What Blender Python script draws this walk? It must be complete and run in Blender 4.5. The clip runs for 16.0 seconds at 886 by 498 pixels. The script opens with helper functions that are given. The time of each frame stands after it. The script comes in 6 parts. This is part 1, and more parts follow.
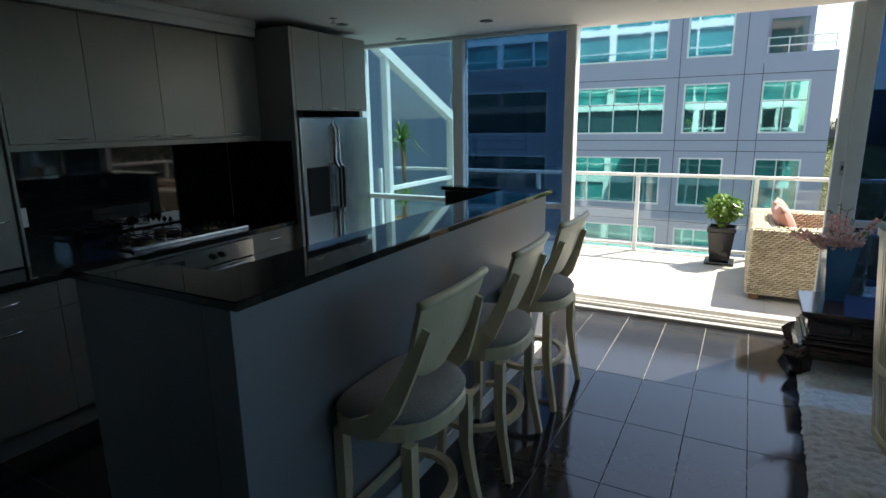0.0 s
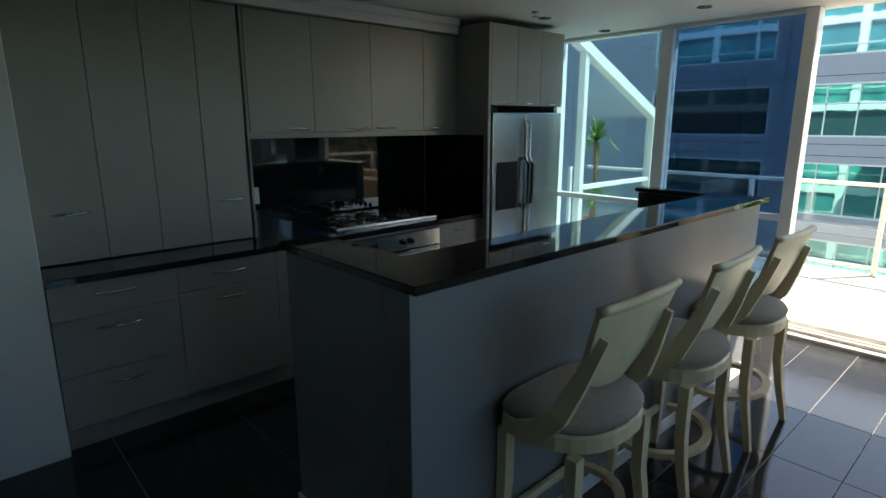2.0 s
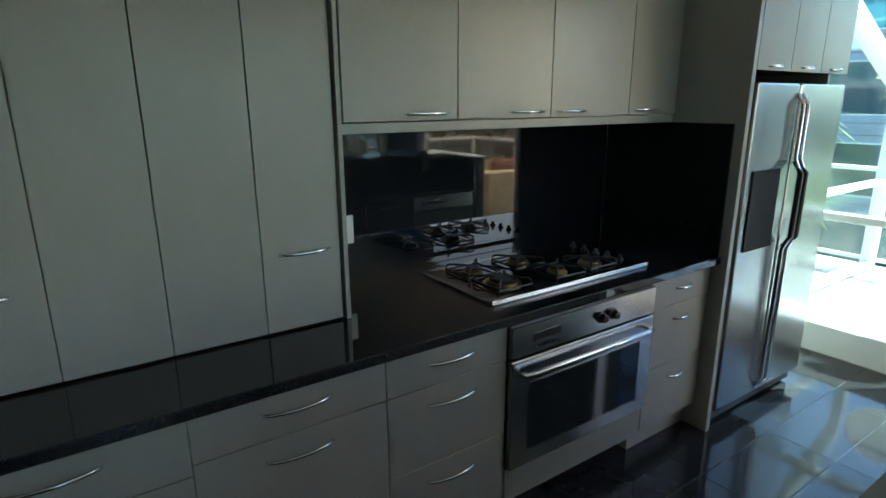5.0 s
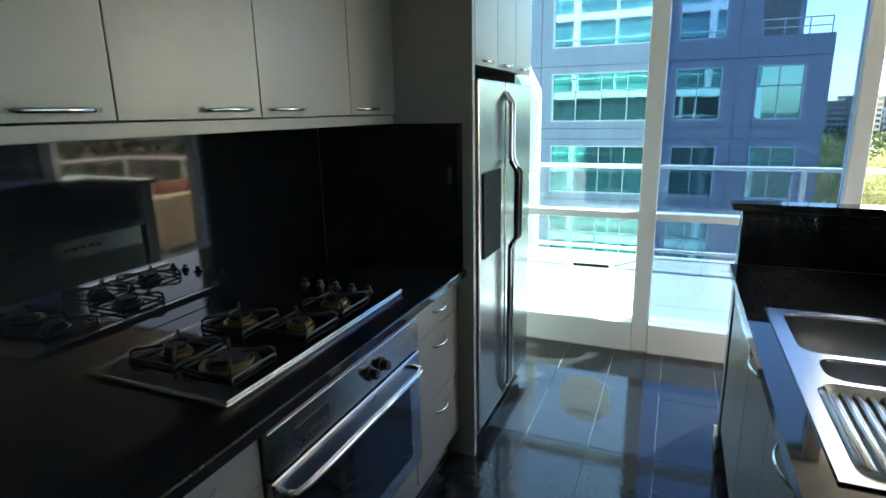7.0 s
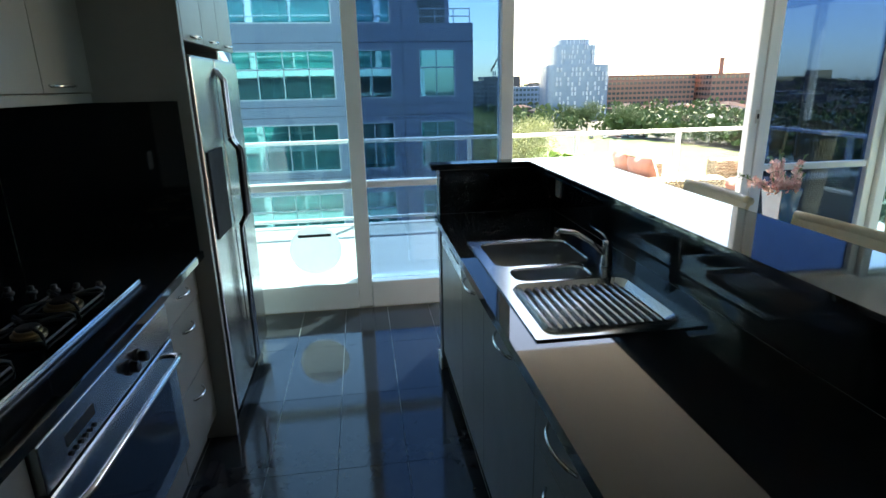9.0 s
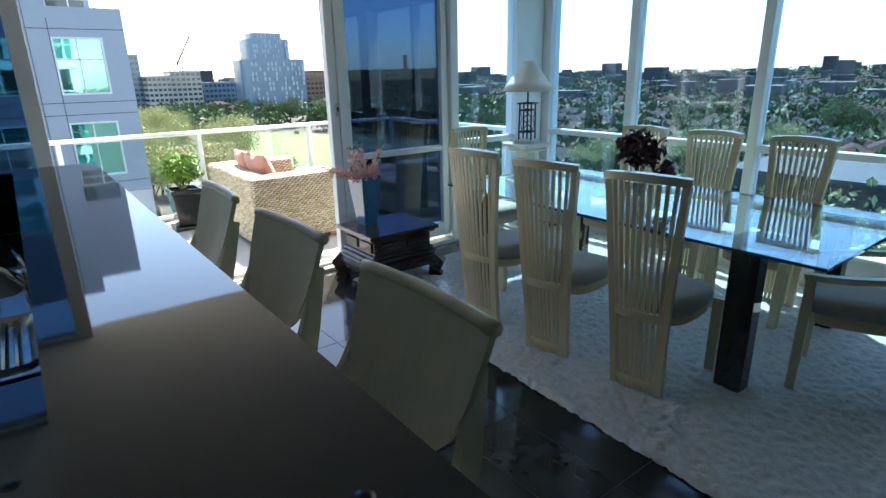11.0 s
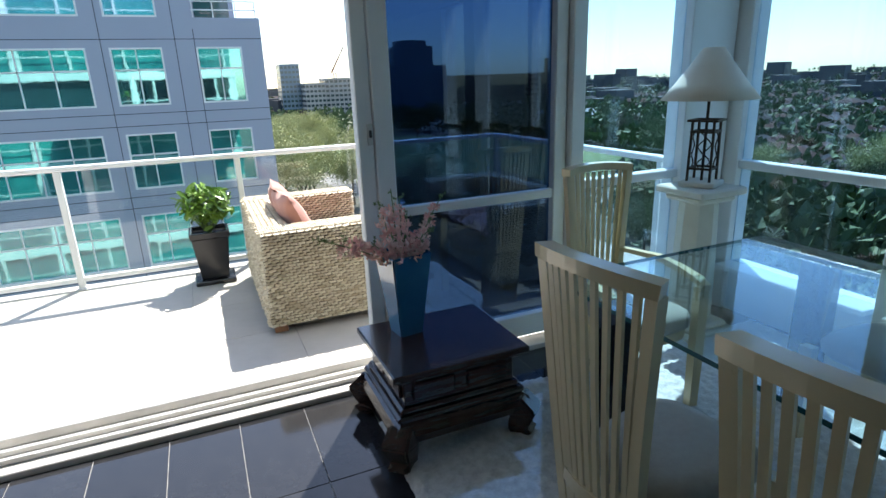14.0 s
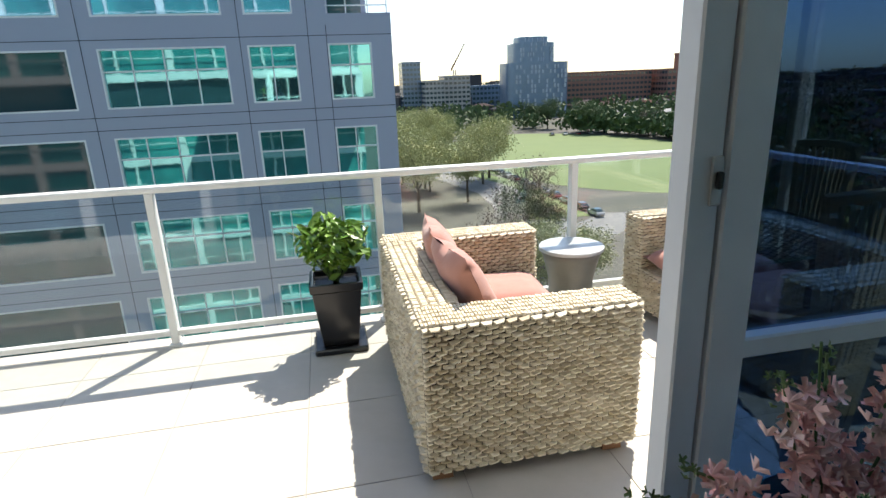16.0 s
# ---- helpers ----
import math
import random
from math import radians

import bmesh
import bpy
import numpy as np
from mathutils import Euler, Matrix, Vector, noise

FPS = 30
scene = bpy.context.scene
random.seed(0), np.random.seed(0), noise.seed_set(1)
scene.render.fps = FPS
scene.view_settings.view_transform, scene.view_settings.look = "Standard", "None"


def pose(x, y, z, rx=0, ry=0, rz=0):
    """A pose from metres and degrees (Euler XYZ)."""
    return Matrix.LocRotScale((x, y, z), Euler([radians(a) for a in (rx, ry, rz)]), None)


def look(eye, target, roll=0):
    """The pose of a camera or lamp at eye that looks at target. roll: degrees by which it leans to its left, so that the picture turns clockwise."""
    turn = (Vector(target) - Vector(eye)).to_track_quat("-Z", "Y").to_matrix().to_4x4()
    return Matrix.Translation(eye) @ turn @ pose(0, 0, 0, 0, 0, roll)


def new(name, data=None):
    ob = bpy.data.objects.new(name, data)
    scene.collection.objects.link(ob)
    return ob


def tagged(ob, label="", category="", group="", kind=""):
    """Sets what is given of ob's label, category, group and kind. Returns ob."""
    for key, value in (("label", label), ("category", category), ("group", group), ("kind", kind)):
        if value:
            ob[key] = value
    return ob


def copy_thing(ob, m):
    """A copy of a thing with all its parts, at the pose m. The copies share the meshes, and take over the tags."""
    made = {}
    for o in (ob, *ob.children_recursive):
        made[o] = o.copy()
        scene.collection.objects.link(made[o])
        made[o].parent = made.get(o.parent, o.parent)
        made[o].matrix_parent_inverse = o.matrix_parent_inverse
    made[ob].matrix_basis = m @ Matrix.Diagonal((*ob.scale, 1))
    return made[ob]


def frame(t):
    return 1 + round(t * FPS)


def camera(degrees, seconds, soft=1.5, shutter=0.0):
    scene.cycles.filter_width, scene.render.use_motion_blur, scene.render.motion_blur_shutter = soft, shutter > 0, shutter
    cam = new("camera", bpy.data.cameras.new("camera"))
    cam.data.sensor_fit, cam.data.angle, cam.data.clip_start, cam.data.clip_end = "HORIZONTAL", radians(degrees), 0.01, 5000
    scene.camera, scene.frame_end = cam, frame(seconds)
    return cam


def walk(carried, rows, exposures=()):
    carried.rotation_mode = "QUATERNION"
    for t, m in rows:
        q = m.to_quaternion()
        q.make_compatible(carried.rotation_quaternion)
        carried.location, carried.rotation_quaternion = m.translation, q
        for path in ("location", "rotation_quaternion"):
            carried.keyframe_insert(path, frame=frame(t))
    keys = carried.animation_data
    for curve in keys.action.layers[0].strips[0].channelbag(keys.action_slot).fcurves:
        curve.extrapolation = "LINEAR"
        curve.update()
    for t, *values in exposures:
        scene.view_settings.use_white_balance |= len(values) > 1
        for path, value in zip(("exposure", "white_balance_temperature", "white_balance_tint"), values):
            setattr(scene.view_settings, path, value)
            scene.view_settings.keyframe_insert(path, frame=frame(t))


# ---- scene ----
cam = camera(77.1, 16.0)
PATH = [
    (0, (0.049, 0.063, 1.623), (-0.882, 1.777, 1.182), -0.9),
    (0.5, (0.103, 0.045, 1.648), (-1.079, 1.597, 1.21), -0.5),
    (1, (0.113, 0.007, 1.681), (-1.203, 1.448, 1.239), -0.3),
    (1.5, (0.091, 0.028, 1.665), (-1.3, 1.396, 1.227), -0.1),
    (2, (0.019, 0.113, 1.606), (-1.421, 1.427, 1.163), -0.1),
    (2.5, (-0.211, 0.226, 1.563), (-1.686, 1.499, 1.109), 0.1),
    (3, (-0.489, 0.393, 1.519), (-2.002, 1.62, 1.063), 0.1),
    (3.5, (-0.777, 0.551, 1.525), (-2.379, 1.658, 1.069), 0.2),
    (5.8, (-1.957, 0.93, 1.635), (-3.529, 2.039, 1.089), -0.1),
    (6, (-1.998, 0.961, 1.619), (-3.447, 2.235, 1.095), -0.1),
    (6.5, (-2.113, 1.057, 1.531), (-3.197, 2.673, 1.068), -0.7),
    (7, (-2.19, 1.15, 1.555), (-2.944, 2.939, 1.077), -1.1),
    (7.5, (-2.322, 1.102, 1.565), (-2.633, 3.017, 1.077), -1.5),
    (8, (-2.392, 1.038, 1.54), (-2.36, 2.974, 1.041), -1.8),
    (8.2, (-2.382, 1.008, 1.537), (-2.263, 2.936, 1.018), -1.7),
    (10.3, (-1.889, 0.882, 1.578), (-1.33, 2.711, 0.991), -1.8),
    (10.5, (-1.765, 0.864, 1.553), (-1.075, 2.65, 0.976), -2.1),
    (11, (-1.412, 0.769, 1.527), (-0.263, 2.291, 0.925), -1.2),
    (11.5, (-1.308, 0.852, 1.578), (0.228, 1.973, 0.958), -1.3),
    (12, (-1.003, 0.973, 1.583), (0.626, 1.949, 0.956), -1.2),
    (12.5, (-0.671, 1.197, 1.567), (0.947, 2.195, 0.944), -1.2),
    (13, (-0.347, 1.435, 1.571), (1.127, 2.637, 0.952), -1.4),
    (13.5, (-0.104, 1.816, 1.545), (1.01, 3.366, 0.947), -1.7),
    (14, (-0.095, 2.275, 1.498), (0.655, 4.037, 0.922), -2.1),
    (14.5, (-0.076, 2.671, 1.478), (0.517, 4.497, 0.916), -1.5),
    (15, (-0.089, 3.071, 1.515), (0.396, 4.926, 0.947), -1.7),
    (15.5, (-0.116, 3.511, 1.493), (0.278, 5.388, 0.924), -1.9),
    (16, (-0.106, 3.864, 1.48), (0.273, 5.743, 0.909), -2.3),
]
EXPOSURES = [(0, 1.4, 7100, 10), (2, 1.85, 7700, 10), (3.5, 2.4, 7900, 10), (6, 3.8, 8300, 12), (7, 3.5, 8200, 12), (8.2, 3.05, 7700, 11), (10.5, 2.15, 6950, 10), (12.0, 1.82, 5800, 8), (13.5, 1.6, 6150, 10), (14.5, 1.15, 6550, 10), (16, 0.9, 6700, 10)]
walk(cam, [(t, look(eye, aim, roll)) for t, eye, aim, roll in PATH], EXPOSURES)

# ---- world, sun, exposure ----
SUN_DIR = Vector((0.38, 0.56, 0.95)).normalized()
world = bpy.data.worlds.new("world")
scene.world = world
world.use_nodes = True
wn = world.node_tree.nodes
sky = wn.new("ShaderNodeTexSky")
sky.sky_type = "NISHITA"
sky.sun_disc = False
sky.sun_elevation = math.asin(SUN_DIR.z)
sky.sun_rotation = math.atan2(SUN_DIR.x, SUN_DIR.y)
sky.air_density = 1.0
sky.dust_density = 0.6
world.node_tree.links.new(sky.outputs[0], wn["Background"].inputs[0])
wn["Background"].inputs[1].default_value = 0.125
sun = new("sun", bpy.data.lights.new("sun", "SUN"))
sun.data.energy = 4.8
sun.data.angle = radians(0.5)
sun.data.color = (1.0, 0.93, 0.84)
sun.matrix_world = look(SUN_DIR * 50, (0, 0, 0))


# ---- building helpers ----
def thing(name, label, category, group="", kind="", m=None):
    ob = new(name)
    ob.empty_display_size = 0.1
    if m is not None:
        ob.matrix_basis = m
    return tagged(ob, label, category, group, kind)


def part(name, bm, material, parent=None, label="", smooth=False):
    me = bpy.data.meshes.new(name)
    bm.normal_update()
    bm.to_mesh(me)
    bm.free()
    if smooth:
        for p in me.polygons:
            p.use_smooth = True
    for mm in (material if isinstance(material, (list, tuple)) else [material]):
        me.materials.append(mm)
    ob = new(name, me)
    if parent is not None:
        ob.parent = parent
    if label:
        ob["label"] = label
    return ob


def setting(name, bm, material, label, category):
    return tagged(part(name, bm, material), label, category, "", "structure")


def box(bm, x0, y0, z0, x1, y1, z1, bev=0.0, seg=1):
    x0, x1 = min(x0, x1), max(x0, x1)
    y0, y1 = min(y0, y1), max(y0, y1)
    z0, z1 = min(z0, z1), max(z0, z1)
    vs = [bm.verts.new(c) for c in ((x0, y0, z0), (x1, y0, z0), (x1, y1, z0), (x0, y1, z0),
                                    (x0, y0, z1), (x1, y0, z1), (x1, y1, z1), (x0, y1, z1))]
    fs = [bm.faces.new([vs[i] for i in f]) for f in
          ((3, 2, 1, 0), (4, 5, 6, 7), (0, 1, 5, 4), (1, 2, 6, 5), (2, 3, 7, 6), (3, 0, 4, 7))]
    if bev > 0:
        es = list({e for f in fs for e in f.edges})
        bmesh.ops.bevel(bm, geom=es, offset=bev, segments=seg, affect="EDGES", profile=0.5)
    return bm


def boxm(*a, **k):
    return box(bmesh.new(), *a, **k)


def ring_mesh(bm, rings, closed=False, cap=True):
    rows = [[bm.verts.new(p) for p in r] for r in rings]
    n = len(rows[0])
    last = len(rows) if closed else len(rows) - 1
    for i in range(last):
        a, b = rows[i], rows[(i + 1) % len(rows)]
        for j in range(n):
            bm.faces.new((a[j], a[(j + 1) % n], b[(j + 1) % n], b[j]))
    if cap and not closed:
        bm.faces.new(rows[0][::-1])
        bm.faces.new(rows[-1])
    return bm


def lathe(bm, prof, seg=24, cx=0.0, cy=0.0, squash=1.0):
    rings = [[(cx + r * math.cos(2 * math.pi * j / seg), cy + squash * r * math.sin(2 * math.pi * j / seg), z)
              for j in range(seg)] for r, z in prof]
    return ring_mesh(bm, rings)


def tube(bm, pts, r, seg=8, flat=1.0, closed=False, square=False, up=(0, 0, 1)):
    pts = [Vector(p) for p in pts]
    n = len(pts)
    rings = []
    for i, p in enumerate(pts):
        a = pts[(i - 1) % n] if closed else pts[max(i - 1, 0)]
        b = pts[(i + 1) % n] if closed else pts[min(i + 1, n - 1)]
        d = (b - a).normalized()
        u = Vector(up)
        if abs(d.dot(u)) > 0.95:
            u = Vector((0, 1, 0)) if abs(d.y) < 0.9 else Vector((1, 0, 0))
        s = d.cross(u).normalized()
        w = s.cross(d).normalized()
        rr = r[i] if isinstance(r, (list, tuple)) else r
        if square:
            ring = [p + s * rr * cx + w * rr * flat * cz for cx, cz in ((-1, -1), (1, -1), (1, 1), (-1, 1))]
        else:
            ring = [p + s * rr * math.cos(2 * math.pi * j / seg) + w * rr * flat * math.sin(2 * math.pi * j / seg)
                    for j in range(seg)]
        rings.append(ring)
    return ring_mesh(bm, rings, closed=closed)


def grid_mesh(bm, f, nu, nv):
    vs = [[bm.verts.new(f(i / nu, j / nv)) for j in range(nv + 1)] for i in range(nu + 1)]
    for i in range(nu):
        for j in range(nv):
            bm.faces.new((vs[i][j], vs[i + 1][j], vs[i + 1][j + 1], vs[i][j + 1]))
    return bm


def jitter(bm, amount, scale):
    for v in bm.verts:
        v.co += noise.noise_vector(v.co * scale) * amount
    return bm


# ---- materials ----
def mat(name, col, rough=0.5, metal=0.0, col2=None, scale=8.0, mixw=0.5, bump=0.0, bscale=60.0, spec=0.5,
        coat=0.0, rand=0.0, stretch=(1, 1, 1), rvar=0.08, trans=0.0, sheen=0.0):
    m = bpy.data.materials.new(name)
    m.use_nodes = True
    nt = m.node_tree
    b = nt.nodes["Principled BSDF"]
    lk = nt.links.new
    tc = nt.nodes.new("ShaderNodeTexCoord")
    mp = nt.nodes.new("ShaderNodeMapping")
    mp.inputs["Scale"].default_value = stretch
    lk(tc.outputs["Object"], mp.inputs[0])
    n1 = nt.nodes.new("ShaderNodeTexNoise")
    n1.inputs["Scale"].default_value = scale
    n1.inputs["Detail"].default_value = 6
    n1.inputs["Roughness"].default_value = 0.65
    lk(mp.outputs[0], n1.inputs["Vector"])
    mix = nt.nodes.new("ShaderNodeMix")
    mix.data_type = "RGBA"
    c2 = col2 or tuple(c * 0.82 for c in col)
    mix.inputs["A"].default_value = (*col, 1)
    mix.inputs["B"].default_value = (*c2, 1)
    ramp = nt.nodes.new("ShaderNodeMapRange")
    ramp.inputs["From Min"].default_value = 0.5 - mixw / 2
    ramp.inputs["From Max"].default_value = 0.5 + mixw / 2
    lk(n1.outputs["Fac"], ramp.inputs["Value"])
    lk(ramp.outputs[0], mix.inputs["Factor"])
    out = mix.outputs["Result"]
    if rand > 0:
        oi = nt.nodes.new("ShaderNodeObjectInfo")
        mr = nt.nodes.new("ShaderNodeMapRange")
        mr.inputs["To Min"].default_value = 1 - rand
        mr.inputs["To Max"].default_value = 1 + rand
        lk(oi.outputs["Random"], mr.inputs["Value"])
        hs = nt.nodes.new("ShaderNodeHueSaturation")
        lk(mr.outputs[0], hs.inputs["Value"])
        lk(out, hs.inputs["Color"])
        out = hs.outputs[0]
    lk(out, b.inputs["Base Color"])
    n2 = nt.nodes.new("ShaderNodeTexNoise")
    n2.inputs["Scale"].default_value = bscale
    n2.inputs["Detail"].default_value = 4
    lk(mp.outputs[0], n2.inputs["Vector"])
    rr = nt.nodes.new("ShaderNodeMapRange")
    rr.inputs["To Min"].default_value = max(0.0, rough - rvar)
    rr.inputs["To Max"].default_value = min(1.0, rough + rvar)
    lk(n1.outputs["Fac"], rr.inputs["Value"])
    lk(rr.outputs[0], b.inputs["Roughness"])
    if bump > 0:
        bp = nt.nodes.new("ShaderNodeBump")
        bp.inputs["Strength"].default_value = 1.0
        bp.inputs["Distance"].default_value = bump
        lk(n2.outputs["Fac"], bp.inputs["Height"])
        lk(bp.outputs[0], b.inputs["Normal"])
    b.inputs["Metallic"].default_value = metal
    b.inputs["Specular IOR Level"].default_value = spec
    b.inputs["Coat Weight"].default_value = coat
    b.inputs["Coat Roughness"].default_value = 0.05
    b.inputs["Transmission Weight"].default_value = trans
    b.inputs["Sheen Weight"].default_value = sheen
    return m


def island_mat(name, col, col2, rough=0.6, bump=0.0, bscale=40.0):
    m = mat(name, col, rough, bump=bump, bscale=bscale)
    nt = m.node_tree
    g = nt.nodes.new("ShaderNodeNewGeometry")
    mx = nt.nodes.new("ShaderNodeMix")
    mx.data_type = "RGBA"
    mx.inputs["A"].default_value = (*col, 1)
    mx.inputs["B"].default_value = (*col2, 1)
    nt.links.new(g.outputs["Random Per Island"], mx.inputs["Factor"])
    nt.links.new(mx.outputs["Result"], nt.nodes["Principled BSDF"].inputs["Base Color"])
    return m


def pane_mat(name, tint, gloss=1.0, rough=0.0):
    m = bpy.data.materials.new(name)
    m.use_nodes = True
    nt = m.node_tree
    nt.nodes.remove(nt.nodes["Principled BSDF"])
    tr = nt.nodes.new("ShaderNodeBsdfTransparent")
    tr.inputs[0].default_value = (*tint, 1)
    gl = nt.nodes.new("ShaderNodeBsdfGlossy")
    gl.inputs["Roughness"].default_value = rough
    gl.inputs["Color"].default_value = (gloss, gloss, gloss, 1)
    lw = nt.nodes.new("ShaderNodeLayerWeight")
    lw.inputs["Blend"].default_value = 0.5
    pw = nt.nodes.new("ShaderNodeMath")
    pw.operation = "POWER"
    pw.inputs[1].default_value = 5.0
    fr = nt.nodes.new("ShaderNodeMath")
    fr.operation = "MULTIPLY_ADD"
    fr.inputs[1].default_value = 0.95
    fr.inputs[2].default_value = 0.042
    nt.links.new(lw.outputs["Facing"], pw.inputs[0])
    nt.links.new(pw.outputs[0], fr.inputs[0])
    mx = nt.nodes.new("ShaderNodeMixShader")
    nt.links.new(fr.outputs[0], mx.inputs[0])
    nt.links.new(tr.outputs[0], mx.inputs[1])
    nt.links.new(gl.outputs[0], mx.inputs[2])
    nt.links.new(mx.outputs[0], nt.nodes["Material Output"].inputs[0])
    return m


M_WALL = mat("wall_paint", (0.72, 0.73, 0.72), 0.6, bump=0.0004, bscale=300, scale=3, mixw=0.8, col2=(0.68, 0.69, 0.69))
M_CEIL = mat("ceiling_paint", (0.80, 0.79, 0.76), 0.7, bump=0.0003, bscale=250, col2=(0.77, 0.76, 0.73), scale=2)
M_FLOOR = mat("floor_tile", (0.020, 0.021, 0.024), 0.085, col2=(0.031, 0.032, 0.035), scale=14, bump=0.0002, bscale=35, rand=0.2, spec=0.5, rvar=0.05)
M_GROUT = mat("floor_grout", (0.42, 0.42, 0.41), 0.8, bump=0.0005, bscale=300)
M_CAB = mat("cabinet_laminate", (0.30, 0.29, 0.265), 0.32, col2=(0.275, 0.265, 0.24), scale=5, bump=0.00008, bscale=500, rand=0.03)
M_CABIN = mat("cabinet_carcass", (0.10, 0.095, 0.09), 0.6)
M_BAR = mat("bar_panel_paint", (0.25, 0.26, 0.28), 0.28, col2=(0.243, 0.253, 0.273), scale=3, rvar=0.015, bump=0.0001, bscale=200)
M_GRAN = mat("black_granite", (0.010, 0.010, 0.012), 0.035, col2=(0.022, 0.022, 0.024), scale=180, mixw=0.3, spec=0.6, rvar=0.03)
M_SPLASH = mat("black_glass_splash", (0.006, 0.007, 0.009), 0.04, col2=(0.010, 0.011, 0.013), scale=4, spec=0.6, rvar=0.02)
M_STEEL = mat("brushed_steel", (0.45, 0.46, 0.47), 0.24, 1.0, col2=(0.42, 0.43, 0.44), rvar=0.02, scale=40, stretch=(1, 1, 0.02))
M_STEELH = mat("brushed_steel_flat", (0.60, 0.60, 0.59), 0.22, 1.0, col2=(0.52, 0.52, 0.51), scale=8, stretch=(1, 30, 1))
M_CHROME = mat("chrome", (0.75, 0.75, 0.76), 0.10, 1.0, scale=20, col2=(0.68, 0.68, 0.69))
M_BLACKP = mat("black_plastic", (0.015, 0.015, 0.016), 0.35, scale=30)
M_IRON = mat("cast_iron", (0.02, 0.02, 0.021), 0.5, bump=0.0004, bscale=220)
M_BRASS = mat("burner_brass", (0.45, 0.33, 0.18), 0.35, 1.0, scale=40)
M_WHITE = mat("white_powder_coat", (0.80, 0.81, 0.80), 0.35, col2=(0.74, 0.75, 0.74), scale=4, bump=0.0001, bscale=200)
M_WPLAS = mat("white_plastic", (0.80, 0.80, 0.78), 0.35)
M_CREAM = mat("cream_lacquer", (0.73, 0.60, 0.37), 0.30, col2=(0.66, 0.53, 0.31), scale=6, bump=0.0002, bscale=120, coat=0.3)
M_DISP = mat("matt_black_plastic", (0.010, 0.010, 0.012), 0.6, spec=0.15, scale=40)
M_STOOL = mat("distressed_white_wood", (0.82, 0.69, 0.45), 0.38, col2=(0.71, 0.58, 0.36), scale=10, bump=0.0003, bscale=90, stretch=(1, 1, 0.3))
M_TWEED = mat("tweed_fabric", (0.46, 0.39, 0.33), 0.95, col2=(0.25, 0.21, 0.18), scale=260, mixw=0.25, bump=0.0012, bscale=420, sheen=0.3)
M_SEAT = mat("beige_fabric", (0.42, 0.37, 0.31), 0.95, col2=(0.36, 0.31, 0.26), scale=40, bump=0.0008, bscale=500, sheen=0.3)
M_RUG = mat("shag_wool", (0.74, 0.72, 0.68), 1.0, col2=(0.50, 0.48, 0.45), scale=30, mixw=0.4, bump=0.004, bscale=130, sheen=0.4)
M_DWOOD = mat("dark_stained_wood", (0.050, 0.022, 0.016), 0.22, col2=(0.024, 0.011, 0.009), scale=7, stretch=(1, 8, 8), bump=0.0003, bscale=40, coat=0.4)
M_TEAK = mat("teak_foot", (0.30, 0.15, 0.07), 0.5, scale=12, stretch=(1, 8, 1))
M_VASE = mat("blue_glaze", (0.030, 0.16, 0.30), 0.12, col2=(0.02, 0.11, 0.23), scale=5, coat=0.6)
M_PINK = island_mat("pink_petal", (0.88, 0.46, 0.42), (0.93, 0.70, 0.62), 0.7)
M_STEM = mat("stem_green", (0.12, 0.20, 0.06), 0.6)
M_MAROON = island_mat("maroon_leaf", (0.060, 0.016, 0.018), (0.13, 0.035, 0.035), 0.55)
M_LEAF = island_mat("glossy_leaf", (0.10, 0.22, 0.025), (0.22, 0.36, 0.05), 0.35)
M_POT = mat("black_pot", (0.02, 0.02, 0.023), 0.2, scale=10)
M_RATTAN = island_mat("seagrass_weave", (0.80, 0.73, 0.57), (0.52, 0.44, 0.30), 0.75, bump=0.0015, bscale=160)
# sofa core: near-black colour holds the shade of the gaps between strands
M_WEAVESHADE = mat("shaded_weave_core", (0.045, 0.032, 0.02), 0.9, scale=60)
M_CUSH = mat("terracotta_cushion", (0.50, 0.24, 0.19), 0.9, col2=(0.43, 0.20, 0.16), scale=14, bump=0.0006, bscale=400, sheen=0.3)
M_TTILE = mat("terrace_tile", (0.53, 0.50, 0.45), 0.6, col2=(0.46, 0.44, 0.39), scale=6, bump=0.0004, bscale=150, rand=0.04)
M_TGROUT = mat("terrace_grout", (0.42, 0.40, 0.37), 0.9, scale=30)
M_DRUM = mat("grey_drum_paint", (0.22, 0.22, 0.20), 0.45, scale=9)
M_DRUMTOP = mat("grey_drum_top", (0.55, 0.57, 0.58), 0.3, scale=9)
M_SHADE = mat("lampshade_paper", (0.80, 0.72, 0.60), 0.8, col2=(0.76, 0.66, 0.54), scale=5, trans=0.0)
M_BRONZE = mat("dark_bronze", (0.05, 0.035, 0.025), 0.4, 0.8, scale=25)
M_STONE = mat("cream_stone", (0.66, 0.62, 0.52), 0.5, col2=(0.58, 0.54, 0.44), scale=9, bump=0.0004, bscale=80)
M_ALU = mat("aluminium_track", (0.62, 0.61, 0.58), 0.4, 0.3, scale=8)
M_ALUD = mat("dark_track", (0.12, 0.12, 0.12), 0.5, 0.3, scale=8)
G_CLEAR = pane_mat("clear_glass", (0.95, 0.975, 0.975))
G_WIN = pane_mat("tinted_window_glass", (0.52, 0.68, 0.74))
G_DINE = pane_mat("blue_dining_glass", (0.61, 0.78, 0.89))
G_SLIDE = pane_mat("dark_sliding_glass", (0.11, 0.18, 0.29))
G_DARK = pane_mat("dark_tinted_glass", (0.24, 0.36, 0.48))
G_TABLE = pane_mat("table_glass", (0.86, 0.95, 0.97))
M_VENT = mat("translucent_vent_plastic", (0.85, 0.85, 0.84), 0.4)
_nt = M_VENT.node_tree
